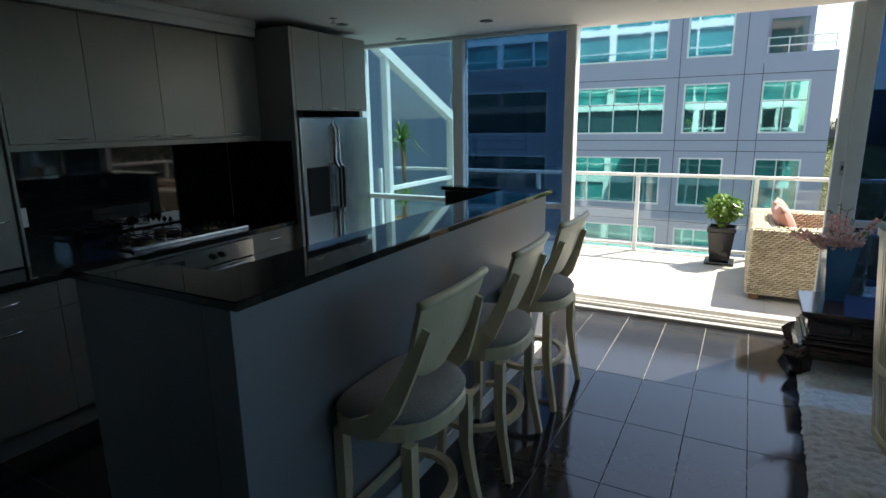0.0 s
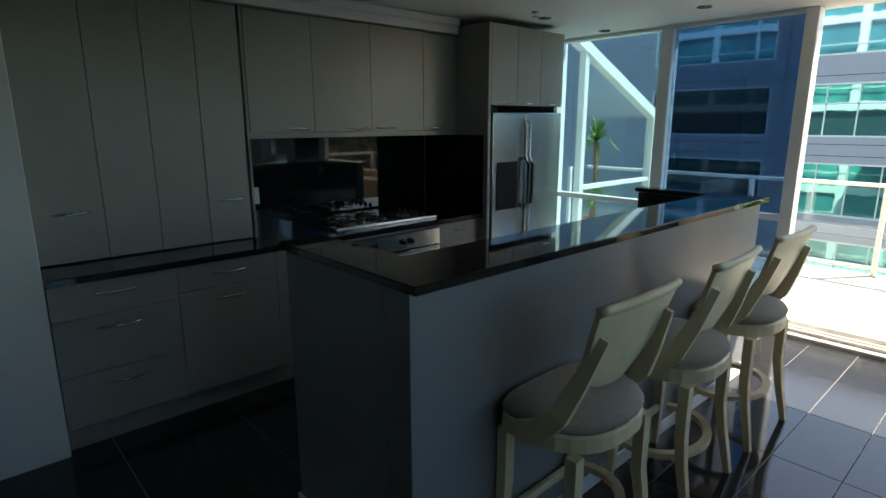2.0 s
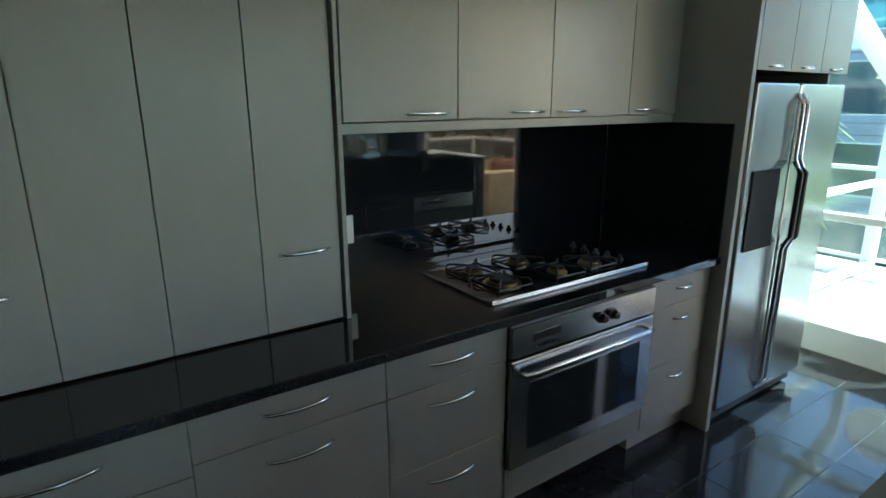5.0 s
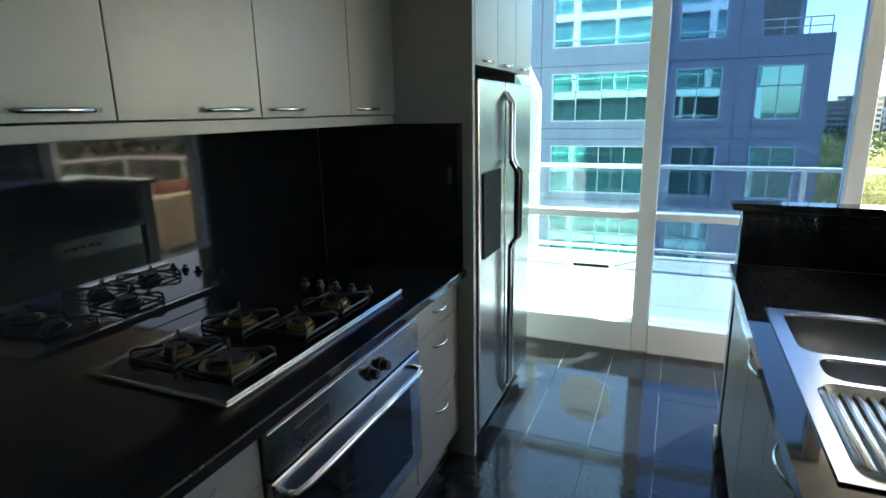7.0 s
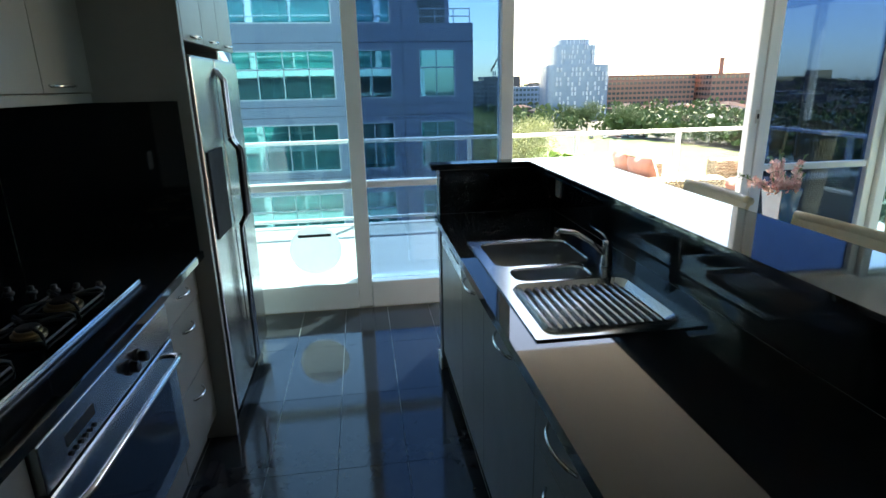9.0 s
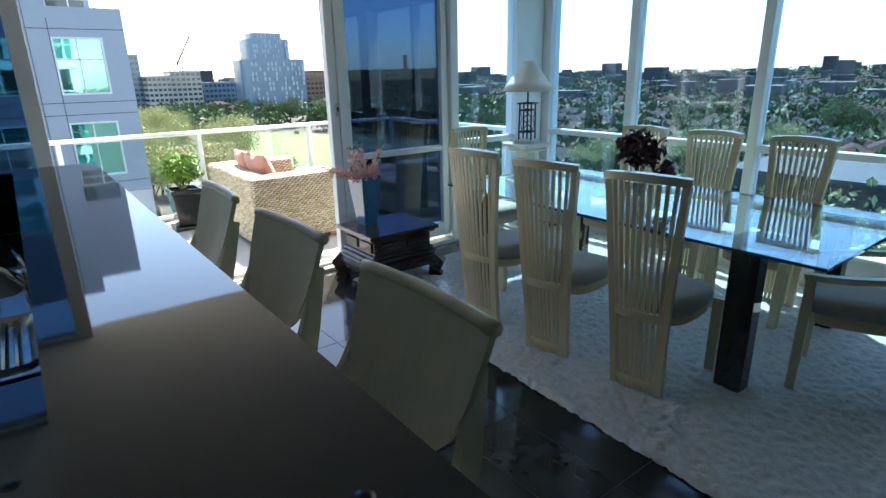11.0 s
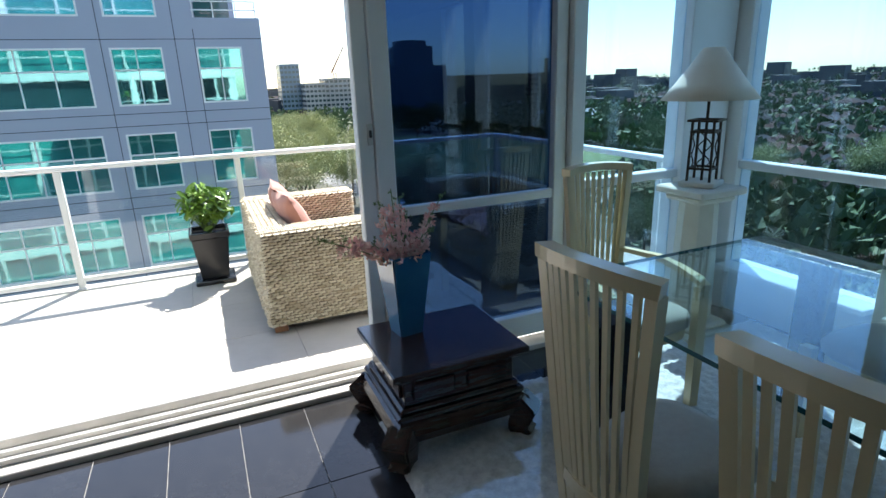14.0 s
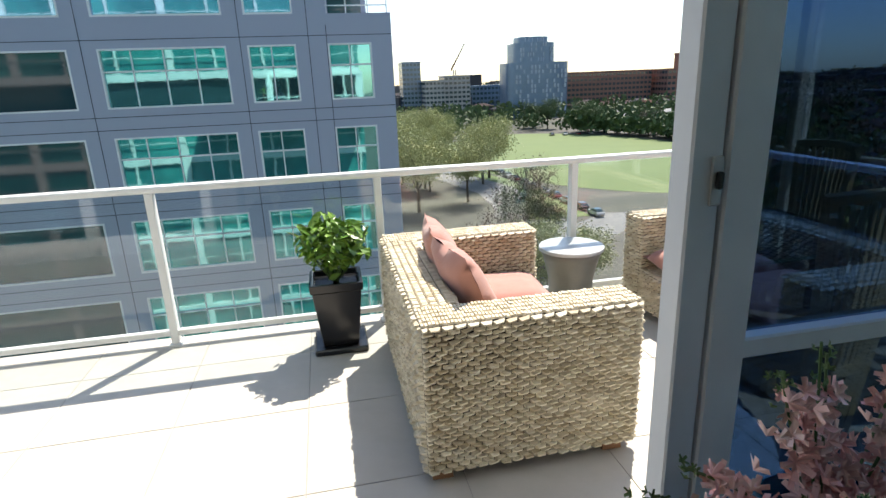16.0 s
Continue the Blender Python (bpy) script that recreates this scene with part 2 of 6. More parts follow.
_tl = _nt.nodes.new("ShaderNodeBsdfTranslucent")
_tl.inputs[0].default_value = (0.9, 0.9, 0.9, 1)
_mx = _nt.nodes.new("ShaderNodeMixShader")
_mx.inputs[0].default_value = 0.6
_nt.links.new(_nt.nodes["Principled BSDF"].outputs[0], _mx.inputs[1])
_nt.links.new(_tl.outputs[0], _mx.inputs[2])
_nt.links.new(_mx.outputs[0], _nt.nodes["Material Output"].inputs[0])
G_EDGE = mat("glass_edge_green", (0.02, 0.10, 0.10), 0.1, scale=10)

# ---- structure of the flat ----
XL, XR, YG, YB, ZC = -3.70, 2.96, 4.84, -3.0, 2.385
X_STUB, Y_STUB = -3.03, 0.41
setting("floor", boxm(XL - 0.2, YB - 0.2, -0.30, XR + 0.1, YG - 0.09, -0.004), M_GROUT, "dark polished floor of large tiles", "floor")
setting("ceiling", boxm(XL - 0.2, YB - 0.2, ZC, XR + 0.14, YG + 0.14, ZC + 0.3), M_CEIL, "plain white painted plaster ceiling", "ceiling")
setting("wall_west", boxm(XL - 0.2, Y_STUB, -0.3, XL, YG + 0.1, ZC), M_WALL, "painted wall behind the kitchen cabinets", "wall")
setting("wall_pier", boxm(XL - 0.2, YB, -0.3, X_STUB, Y_STUB, ZC, bev=0.004), M_WALL, "pale painted wall end beside the cabinets", "wall")
setting("wall_south", boxm(XL - 0.2, YB - 0.2, -0.3, XR + 0.1, YB, ZC), M_WALL, "plain painted wall behind the dining room", "wall")
# out of view; added in place of windows to cut light from the south-east
setting("wall_east_block", boxm(XR - 0.05, YB, -0.3, XR + 0.14, 0.60, ZC), M_WALL, "unseen wall added to keep light off the bar and kitchen", "wall")
bm = boxm(XL, Y_STUB, 2.27, -3.26, 3.27, ZC - 0.001)
box(bm, -3.27, Y_STUB, 2.325, -3.235, 3.27, ZC - 0.001, bev=0.01)
setting("cornice", bm, M_WALL, "white cornice over the wall cabinets", "trim")


def pane(name, x0, y0, z0, x1, y1, z1, material, parent):
    ob = part(name, boxm(x0, y0, z0, x1, y1, z1), material, parent)
    return ob


def window_frame(name, label, bars, panes):
    w = thing(name, label, "window", kind="structure")
    for nm, b in bars:
        part(nm, boxm(*b, bev=0.005), M_WHITE, w)
    for mt, b in panes:
        pane("pane", *b, mt, w)
    return w


yf0, yf1, yg = YG - 0.06, YG + 0.06, YG
# kitchen end: clear pane by the fridge, dark stacked leaves beside the opening
window_frame("window_1", "white framed full-height kitchen window with blue tint", [
    ("stile", (XL, yf0, 0, -3.42, yf1, ZC)), ("mullion", (-2.388, yf0, 0, -2.285, yf1, ZC)),
    ("jamb", (-1.335, yf0, 0, -1.25, yf1, ZC)),
    ("sill", (-3.42, yf0 - 0.02, 0, -2.388, yf1 + 0.05, 0.195)), ("sill", (-2.285, yf0 - 0.02, 0, -1.335, yf1 + 0.05, 0.195)),
    ("transom", (-3.42, yf0 + 0.02, 0.872, -2.388, yf1 - 0.02, 0.92)), ("transom", (-2.285, yf0 + 0.02, 0.872, -1.335, yf1 - 0.02, 0.92)),
    ("head", (-3.42, yf0, ZC - 0.03, -2.388, yf1, ZC)), ("head", (-2.285, yf0, ZC - 0.03, -1.335, yf1, ZC))],
    [(G_WIN, (-3.42, yg - 0.004, 0.92, -2.388, yg + 0.004, ZC - 0.03)), (G_WIN, (-3.42, yg - 0.004, 0.195, -2.388, yg + 0.004, 0.872)),
     (G_DARK, (-2.285, yg - 0.004, 0.92, -1.335, yg + 0.004, ZC - 0.03)), (G_DARK, (-2.285, yg - 0.004, 0.195, -1.335, yg + 0.004, 0.872))])
# sliding leaf to the right of the opening
ys0, ys1 = YG - 0.02, YG + 0.05
window_frame("door_1", "open white framed sliding door leaf with dark tinted glass", [
    ("stile", (0.583, ys0, 0.06, 0.655, ys1, ZC - 0.02)), ("jamb", (0.661, ys0 - 0.006, 0.05, 0.755, yf1, ZC)),
    ("stile", (1.665, ys0, 0.06, 1.740, ys1, ZC - 0.02)), ("jamb", (1.745, yf0, 0.0, 1.830, yf1 + 0.05, ZC)),
    ("bottom_rail", (0.755, ys0, 0.06, 1.665, ys1, 0.19)), ("transom", (0.755, ys0 + 0.01, 0.86, 1.665, ys1 - 0.01, 0.91)),
    ("top_rail", (0.755, ys0, ZC - 0.06, 1.665, ys1, ZC - 0.02))],
    [(G_SLIDE, (0.755, 4.865, 0.91, 1.665, 4.873, ZC - 0.06)), (G_SLIDE, (0.755, 4.865, 0.19, 1.665, 4.873, 0.86))])
dh = thing("door_latch", "small grey metal latch on the sliding door stile", "latch", m=pose(0.640, ys0 - 0.0005, 1.275))
part("plate", boxm(-0.014, -0.006, -0.05, 0.014, 0.0, 0.05, bev=0.003), M_ALU, dh)
part("lever", boxm(-0.006, -0.02, -0.015, 0.006, -0.006, 0.02, bev=0.003), M_BLACKP, dh)
window_frame("window_2", "white framed corner window with tinted glass", [
    ("sill", (1.83, yf0 - 0.02, 0, 2.55, yf1 + 0.03, 0.19)), ("transom", (1.83, yf0 + 0.02, 0.89, 2.55, yf1 - 0.02, 0.94)),
    ("corner_post", (2.55, yf0, 0, XR - 0.06, yf1 + 0.03, ZC)), ("head", (1.83, yf0, ZC - 0.03, 2.55, yf1, ZC))],
    [(G_DINE, (1.83, yg - 0.004, 0.94, 2.55, yg + 0.004, ZC - 0.03)), (G_DINE, (1.83, yg - 0.004, 0.19, 2.55, yg + 0.004, 0.89))])
# dining side
xf0, xf1 = XR - 0.05, XR + 0.05
bars, panes = [("post", (xf0, 4.69, 0, xf1 + 0.04, YG + 0.1, ZC))], []
edges = [(4.69, 3.80), (3.72, 2.72), (2.65, 1.70), (1.45, 0.60)]
for k, (ya, yb) in enumerate(edges):
    bars += [("transom", (xf0 + 0.01, yb, 0.925, xf1 - 0.01, ya, 0.975)), ("sill", (xf0 - 0.09, yb, 0.295, xf1 + 0.04, ya, 0.325)), ("head", (xf0, yb, ZC - 0.03, xf1, ya, ZC))]
    panes += [(G_DINE, (XR - 0.004, yb, 0.975, XR + 0.004, ya, ZC - 0.03)), (G_DINE, (XR - 0.004, yb, 0.325, XR + 0.004, ya, 0.925))]
    if k < 3:
        nxt = edges[k + 1][0]
        bars.append(("column" if k == 2 else "mullion", (xf0 - (0.10 if k == 2 else 0.01), nxt, 0.0, xf1, yb, ZC)))
window_frame("window_3", "long white framed dining window with tinted glass", bars, panes)
bm = bmesh.new()
for ya, yb in edges:
    box(bm, XR - 0.02, yb, 0, XR + 0.06, ya, 0.295)
setting("wall_dwarf", bm, M_WALL, "low white wall under the dining windows", "wall")
bm = boxm(-1.25, YG - 0.09, -0.06, 1.745, YG + 0.22, 0.03, bev=0.004)
box(bm, -1.25, YG - 0.02, 0.03, 0.657, YG + 0.0, 0.055)
box(bm, -1.25, YG + 0.05, 0.03, 0.657, YG + 0.07, 0.055)
box(bm, -1.25, YG + 0.12, 0.03, 0.657, YG + 0.22, 0.075, bev=0.004)
setting("door_track", bm, M_ALU, "ribbed aluminium sliding door track", "threshold")

# ---- terrace ----
ZT = 0.03
setting("terrace_slab", boxm(-5.2, YG + 0.06, -0.5, XR + 0.25, 7.32, ZT - 0.004), M_TGROUT, "terrace slab under pale stone tiles", "floor")
YR, XRR = 7.21, 2.62
rail = thing("balustrade", "white painted metal balustrade with clear glass panels", "railing")
part("top_rail", boxm(-4.6, YR - 0.035, 0.955, XRR + 0.035, YR + 0.035, 0.995, bev=0.012, seg=2), M_WHITE, rail)
part("bottom_rail", boxm(-4.6, YR - 0.02, 0.09, XRR, YR + 0.02, 0.125, bev=0.004), M_WHITE, rail)
px = [-4.91 + 1.272 * k for k in range(6)]
for k, x in enumerate(px):
    part("post", boxm(x - 0.022, YR - 0.03, ZT, x + 0.022, YR + 0.03, 0.957, bev=0.004), M_WHITE, rail)
    part("base_plate", boxm(x - 0.035, YR - 0.05, ZT, x + 0.035, YR + 0.05, ZT + 0.012), M_WHITE, rail)
    xa, xb = x + 0.03, min(x + 1.242, XRR - 0.03)
    if xb > xa:
        part("pane", boxm(xa, YR - 0.004, 0.125, xb, YR + 0.004, 0.95), G_CLEAR, rail)
part("top_rail", boxm(XRR - 0.035, YG + 0.12, 0.955, XRR + 0.035, YR - 0.036, 0.995, bev=0.012, seg=2), M_WHITE, rail)
part("bottom_rail", boxm(XRR - 0.02, YG + 0.12, 0.09, XRR + 0.02, YR - 0.03, 0.125, bev=0.004), M_WHITE, rail)
for y in (YR - 0.02, 6.0, YG + 0.16):
    part("post", boxm(XRR - 0.03, y - 0.022, ZT, XRR + 0.03, y + 0.022, 0.957, bev=0.004), M_WHITE, rail)
part("pane", boxm(XRR - 0.004, YG + 0.19, 0.125, XRR + 0.004, 5.96, 0.95), G_CLEAR, rail)
part("pane", boxm(XRR - 0.004, 6.04, 0.125, XRR + 0.004, YR - 0.06, 0.95), G_CLEAR, rail)
# glazed side screen with a sloping head
scr = thing("terrace_screen", "white framed glazed terrace screen with sloping top", "screen")
XS = -3.60
part("post", boxm(XS - 0.05, YG + 0.16, ZT, XS + 0.05, YG + 0.27, 2.75, bev=0.006), M_WHITE, scr)
part("post", boxm(XS - 0.04, 5.45, ZT, XS + 0.04, 5.53, 2.42, bev=0.006), M_WHITE, scr)
part("post", boxm(XS - 0.05, 7.02, ZT, XS + 0.05, 7.12, 1.72, bev=0.006), M_WHITE, scr)
bm = bmesh.new()
tube(bm, [(XS, YG + 0.2, 2.66), (XS, 5.1, 2.56), (XS, 7.07, 1.70)], 0.055, square=True)
part("sloping_head", bm, M_WHITE, scr)
part("rail", boxm(XS - 0.035, 5.53, 0.86, XS + 0.035, 7.02, 0.91, bev=0.004), M_WHITE, scr)
part("rail", boxm(XS - 0.035, 5.53, 0.05, XS + 0.035, 7.02, 0.12, bev=0.004), M_WHITE, scr)
bm = bmesh.new()
v = [bm.verts.new(p) for p in ((XS, 5.53, 0.12), (XS, 7.02, 0.12), (XS, 7.02, 1.70), (XS, 5.53, 2.36))]
bm.faces.new(v)
part("pane", bm, G_CLEAR, scr)

# ---- kitchen ----
XC, XW, ZW = -3.03, -2.985, 0.905


def handle(parent, x, y0, y1, z, out=1):
    """A bowed bar handle along y on a face at x."""
    bm = bmesh.new()
    n = 8
    tube(bm, [(x + out * (0.006 + 0.024 * math.sin(math.pi * k / n) ** 0.7), y0 + (y1 - y0) * k / n, z) for k in range(n + 1)], 0.0045, seg=6, flat=1.3)
    return part("handle", bm, M_CHROME, parent, "bowed chrome bar handle", smooth=True)


def front(name, parent, x, y0, y1, z0, z1, hand=None, out=1, material=None):
    t = 0.02 * out
    d = part(name, boxm(x - t, y0 + 0.0015, z0 + 0.0015, x, y1 - 0.0015, z1 - 0.0015, bev=0.0015), material or M_CAB, parent)
    if hand:
        handle(d, x, *hand, out=out)
    return d


def base_unit(y0, y1, splits, hw=0.20, label="taupe laminate drawer cabinet with chrome handles", hand_off=0.0):
    c = thing("drawer_cabinet", label, "cabinet", "base cabinets")
    part("body", boxm(XL, y0 + 0.001, 0.12, XC - 0.022, y1 - 0.001, ZW - 0.036), M_CABIN, c)
    part("plinth", boxm(XL + 0.02, y0, 0.0, XC - 0.06, y1, 0.12), M_CAB, c)
    m = (y0 + y1) / 2 + hand_off
    for z0, z1 in splits:
        front("drawer_front", c, XC, y0, y1, z0, z1, (m - hw / 2, m + hw / 2, z1 - 0.065))
    return c


S3 = [(0.13, 0.43), (0.43, 0.72), (0.72, 0.865)]
base_unit(Y_STUB + 0.003, 0.985, [(0.13, 0.40), (0.40, 0.69), (0.69, 0.865)])
base_unit(0.985, 1.545, [(0.13, 0.72), (0.72, 0.865)], label="taupe laminate cabinet with one deep and one shallow drawer")
base_unit(1.545, 2.03, [(0.13, 0.43), (0.43, 0.72), (0.72, 0.865)])
base_unit(2.85, 3.29, S3, hw=0.12)
wt = tagged(part("worktop", boxm(XL, Y_STUB + 0.002, ZW - 0.035, XW, 3.292, ZW, bev=0.004), M_GRAN), "polished black granite worktop", "worktop")
sp = tagged(part("splashback", boxm(XL + 0.001, 1.558, ZW + 0.001, XL + 0.016, 3.278, 1.511, bev=0.001), M_SPLASH), "glossy black glass splashback above the hob", "splashback")
tagged(part("splashback", boxm(XL + 0.017, 3.279, ZW + 0.001, -3.0, 3.2945, 1.511, bev=0.001), M_SPLASH), "black glass splashback return beside the fridge", "splashback")
# tall pantry doors standing on the worktop
XU = -3.295
pan = thing("pantry_cabinet", "tall taupe pantry cupboard with four flush doors", "cabinet")
part("body", boxm(XL + 0.001, Y_STUB + 0.004, ZW + 0.001, XU - 0.022, 1.539, 2.268), M_CABIN, pan)
ys = [Y_STUB + 0.02, 0.745, 1.01, 1.28, 1.533]
for k in range(4):
    hd = {0: (0.50, 0.68), 3: (1.33, 1.495)}.get(k)
    d = front("door", pan, XU, ys[k], ys[k + 1], ZW + 0.006, 2.262)
    if hd:
        handle(d, XU, *hd, 1.16)
part("side_panel", boxm(XL + 0.002, 1.540, ZW + 0.001, XU + 0.012, 1.556, 2.268, bev=0.002), M_CAB, pan)
# wall cabinets
yu = [1.565, 2.005, 2.46, 2.94, 3.285]
for k in range(4):
    c = thing("wall_cabinet", "taupe laminate wall cabinet over the hob", "cabinet", "wall cabinets")
    part("body", boxm(XL + 0.002, yu[k] + 0.001, 1.55, XU - 0.022, yu[k + 1] - 0.001, 2.268), M_CABIN, c)
    hy = (yu[k + 1] - 0.22, yu[k + 1] - 0.04) if k % 2 == 0 or k == 1 else (yu[k] + 0.03, yu[k] + 0.18)
    if k in (2, 3):
        hy = (yu[k] + 0.03, yu[k] + 0.20)
    front("door", c, XU, yu[k], yu[k + 1], 1.548, 2.262, (*hy, 1.572))
tagged(part("valance", boxm(XL + 0.02, 1.558, 1.512, XU - 0.004, 3.277, 1.546, bev=0.002), M_CAB), "taupe laminate light valance under wall cabinets", "valance")

# oven
ov = thing("oven", "stainless steel built-in oven with black glass door", "oven")
oy0, oy1 = 2.035, 2.845
part("body", boxm(XL + 0.06, oy0 + 0.004, 0.16, XC - 0.004, oy1 - 0.004, 0.868), M_BLACKP, ov)
part("control_panel", boxm(XC - 0.002, oy0, 0.725, XC + 0.022, oy1, 0.845, bev=0.003), M_STEELH, ov)
dr = part("door", boxm(XC - 0.002, oy0, 0.27, XC + 0.024, oy1, 0.715, bev=0.004), M_STEELH, ov, "steel oven door")
part("glass", boxm(XC + 0.024, oy0 + 0.085, 0.335, XC + 0.026, oy1 - 0.085, 0.615), M_SPLASH, dr)
bm = bmesh.new()
tube(bm, [(XC + 0.02, oy0 + 0.04, 0.665), (XC + 0.055, oy0 + 0.045, 0.668), (XC + 0.062, oy0 + 0.09, 0.668), (XC + 0.062, oy1 - 0.09, 0.668), (XC + 0.055, oy1 - 0.045, 0.668), (XC + 0.02, oy1 - 0.04, 0.665)], 0.010, seg=8)
part("handle", bm, M_CHROME, dr, "chrome bar handle", smooth=True)
part("display", boxm(XC + 0.022, oy0 + 0.10, 0.775, XC + 0.0235, oy0 + 0.24, 0.805), M_BLACKP, ov, "black clock display")
for k in range(6):
    bm = bmesh.new()
    lathe(bm, [(0.006, 0), (0.006, 0.004)], 10)
    bm.transform(pose(XC + 0.0225, oy0 + 0.11 + 0.023 * k, 0.752, 0, 90, 0))
    part("button", bm, M_BLACKP, ov)
for y in (oy0 + 0.46, oy0 + 0.53):
    bm = bmesh.new()
    lathe(bm, [(0.024, 0), (0.024, 0.006), (0.018, 0.008), (0.016, 0.028), (0.012, 0.031)], 20)
    bm.transform(pose(XC + 0.0225, y, 0.785, 0, 90, 0))
    k = part("knob", bm, M_BLACKP, ov, "round black control knob", smooth=False)
    part("pointer", boxm(XC + 0.051, y - 0.002, 0.785, XC + 0.0545, y + 0.002, 0.803), M_STEELH, k)
part("kick_panel", boxm(XC - 0.025, oy0, 0.12, XC - 0.002, oy1, 0.262), M_CAB, ov)
part("filler", boxm(XC - 0.022, oy0, 0.8475, XC, oy1, 0.868), M_CAB, ov)

# hob
hob = thing("gas_hob", "stainless framed gas hob with five burners", "hob", m=pose(-3.33, 2.45, ZW + 0.0005))
part("tray", boxm(-0.24, -0.44, 0, 0.24, 0.44, 0.012, bev=0.004), M_STEELH, hob)
part("surface", boxm(-0.215, -0.425, 0.012, 0.205, 0.425, 0.0135), M_SPLASH, hob, "dark shiny hob surface")
part("front_edge", boxm(0.207, -0.44, 0.0125, 0.24, 0.44, 0.02, bev=0.004), M_CHROME, hob)
for x, y, r in ((-0.10, -0.27, 0.034), (0.09, -0.27, 0.062), (-0.10, -0.02, 0.042), (0.10, 0.02, 0.034), (0.09, 0.23, 0.042)):
    bm = bmesh.new()
    lathe(bm, [(r * 1.25, 0.0135), (r * 1.25, 0.020), (r, 0.022), (r, 0.030), (r * 0.9, 0.032)], 24, x, y)
    b = part("burner", bm, M_BRASS, hob, "brass and black gas burner")
    bm = bmesh.new()
    lathe(bm, [(r * 0.82, 0.0325), (r * 0.85, 0.038), (r * 0.7, 0.041)], 24, x, y)
    part("cap", bm, M_IRON, b)
    bm = bmesh.new()
    for a in range(4):
        dx, dy = math.cos(a * math.pi / 2 + 0.78), math.sin(a * math.pi / 2 + 0.78)
        tube(bm, [(x + dx * 0.115, y + dy * 0.115, 0.014), (x + dx * 0.112, y + dy * 0.112, 0.036), (x + dx * 0.10, y + dy * 0.10, 0.044), (x + dx * 0.03, y + dy * 0.03, 0.044)], 0.005, seg=6)
    sq = [(x + 0.115 * cx, y + 0.115 * cy, 0.022) for cx, cy in ((-0.7, -0.7), (0.7, -0.7), (0.7, 0.7), (-0.7, 0.7))]
    tube(bm, sq, 0.0045, seg=6, closed=True)
    part("pan_support", bm, M_IRON, hob, "black iron pan support")
for k in range(5):
    bm = bmesh.new()
    lathe(bm, [(0.017, 0.0135), (0.016, 0.019), (0.010, 0.023), (0.009, 0.036), (0.006, 0.038)], 14, -0.15 + 0.07 * k, 0.385)
    part("knob", bm, M_BLACKP, hob)


def socket(m, w=0.072, h=0.115):
    s = thing("power_socket", "white plastic double power socket on the splashback", "socket", m=m)
    part("plate", boxm(0, -w / 2, -h / 2, 0.009, w / 2, h / 2, bev=0.003), M_WPLAS, s)
    for z in (-0.02, 0.028):
        part("switch", boxm(0.009, -0.008, z - 0.008, 0.012, 0.008, z + 0.008, bev=0.001), M_WPLAS, s)
    return s


socket(pose(XL + 0.0165, 1.725, 1.115))

# fridge in its tall housing
fh = thing("fridge_housing", "taupe laminate fridge surround with top cupboard", "cabinet")
part("side_panel", boxm(XL + 0.002, 3.295, 0.0, -2.955, 3.325, 2.33, bev=0.002), M_CAB, fh)
part("body", boxm(XL + 0.002, 3.327, 1.745, -2.977, 4.22, 2.33), M_CABIN, fh)
yq = [3.327, 3.625, 3.92, 4.22]
for k in range(3):
    front("door", fh, -2.955, yq[k], yq[k + 1], 1.735, 2.33, (yq[k] + 0.08, yq[k] + 0.20, 1.755))
part("side_panel", boxm(XL + 0.002, 4.222, 0.0, -3.04, 4.245, 2.33, bev=0.002), M_CAB, fh)
fr = thing("fridge", "stainless steel side by side fridge with ice dispenser", "fridge")
part("body", boxm(XL + 0.02, 3.345, 0.03, -3.02, 4.205, 1.69, bev=0.004), M_BLACKP, fr)
fl = part("freezer_door", boxm(-3.018, 3.34, 0.10, -2.945, 3.722, 1.685, bev=0.010, seg=2), M_STEEL, fr)
fd = part("fridge_door", boxm(-3.018, 3.73, 0.10, -2.945, 4.21, 1.685, bev=0.010, seg=2), M_STEEL, fr)
part("kick_grille", boxm(-3.04, 3.35, 0.02, -2.99, 4.20, 0.095), M_BLACKP, fr)
dp = part("dispenser", boxm(-2.945, 3.385, 0.92, -2.937, 3.635, 1.30, bev=0.004), M_DISP, fl, "black ice and water dispenser")
for y, z0, z1 in ((3.702, 0.14, 1.64), (3.75, 0.14, 1.64)):
    bm = bmesh.new()
    tube(bm, [(-2.945, y, z0), (-2.915, y, z0 + 0.05), (-2.912, y, 0.90), (-2.885, y, 0.96), (-2.885, y, 1.28), (-2.912, y, 1.34), (-2.915, y, z1 - 0.05), (-2.945, y, z1)], 0.011, seg=8)
    part("handle", bm, M_CHROME, fl if y < 3.73 else fd, "long dark and chrome door handle", smooth=True)
for y in (3.702, 3.75):
    bm = bmesh.new()
    tube(bm, [(-2.912, y, 0.91), (-2.879, y, 0.965), (-2.879, y, 1.275), (-2.912, y, 1.33)], 0.014, seg=8)
    part("grip", bm, M_BLACKP, fl if y < 3.73 else fd, "black handle grip", smooth=True)

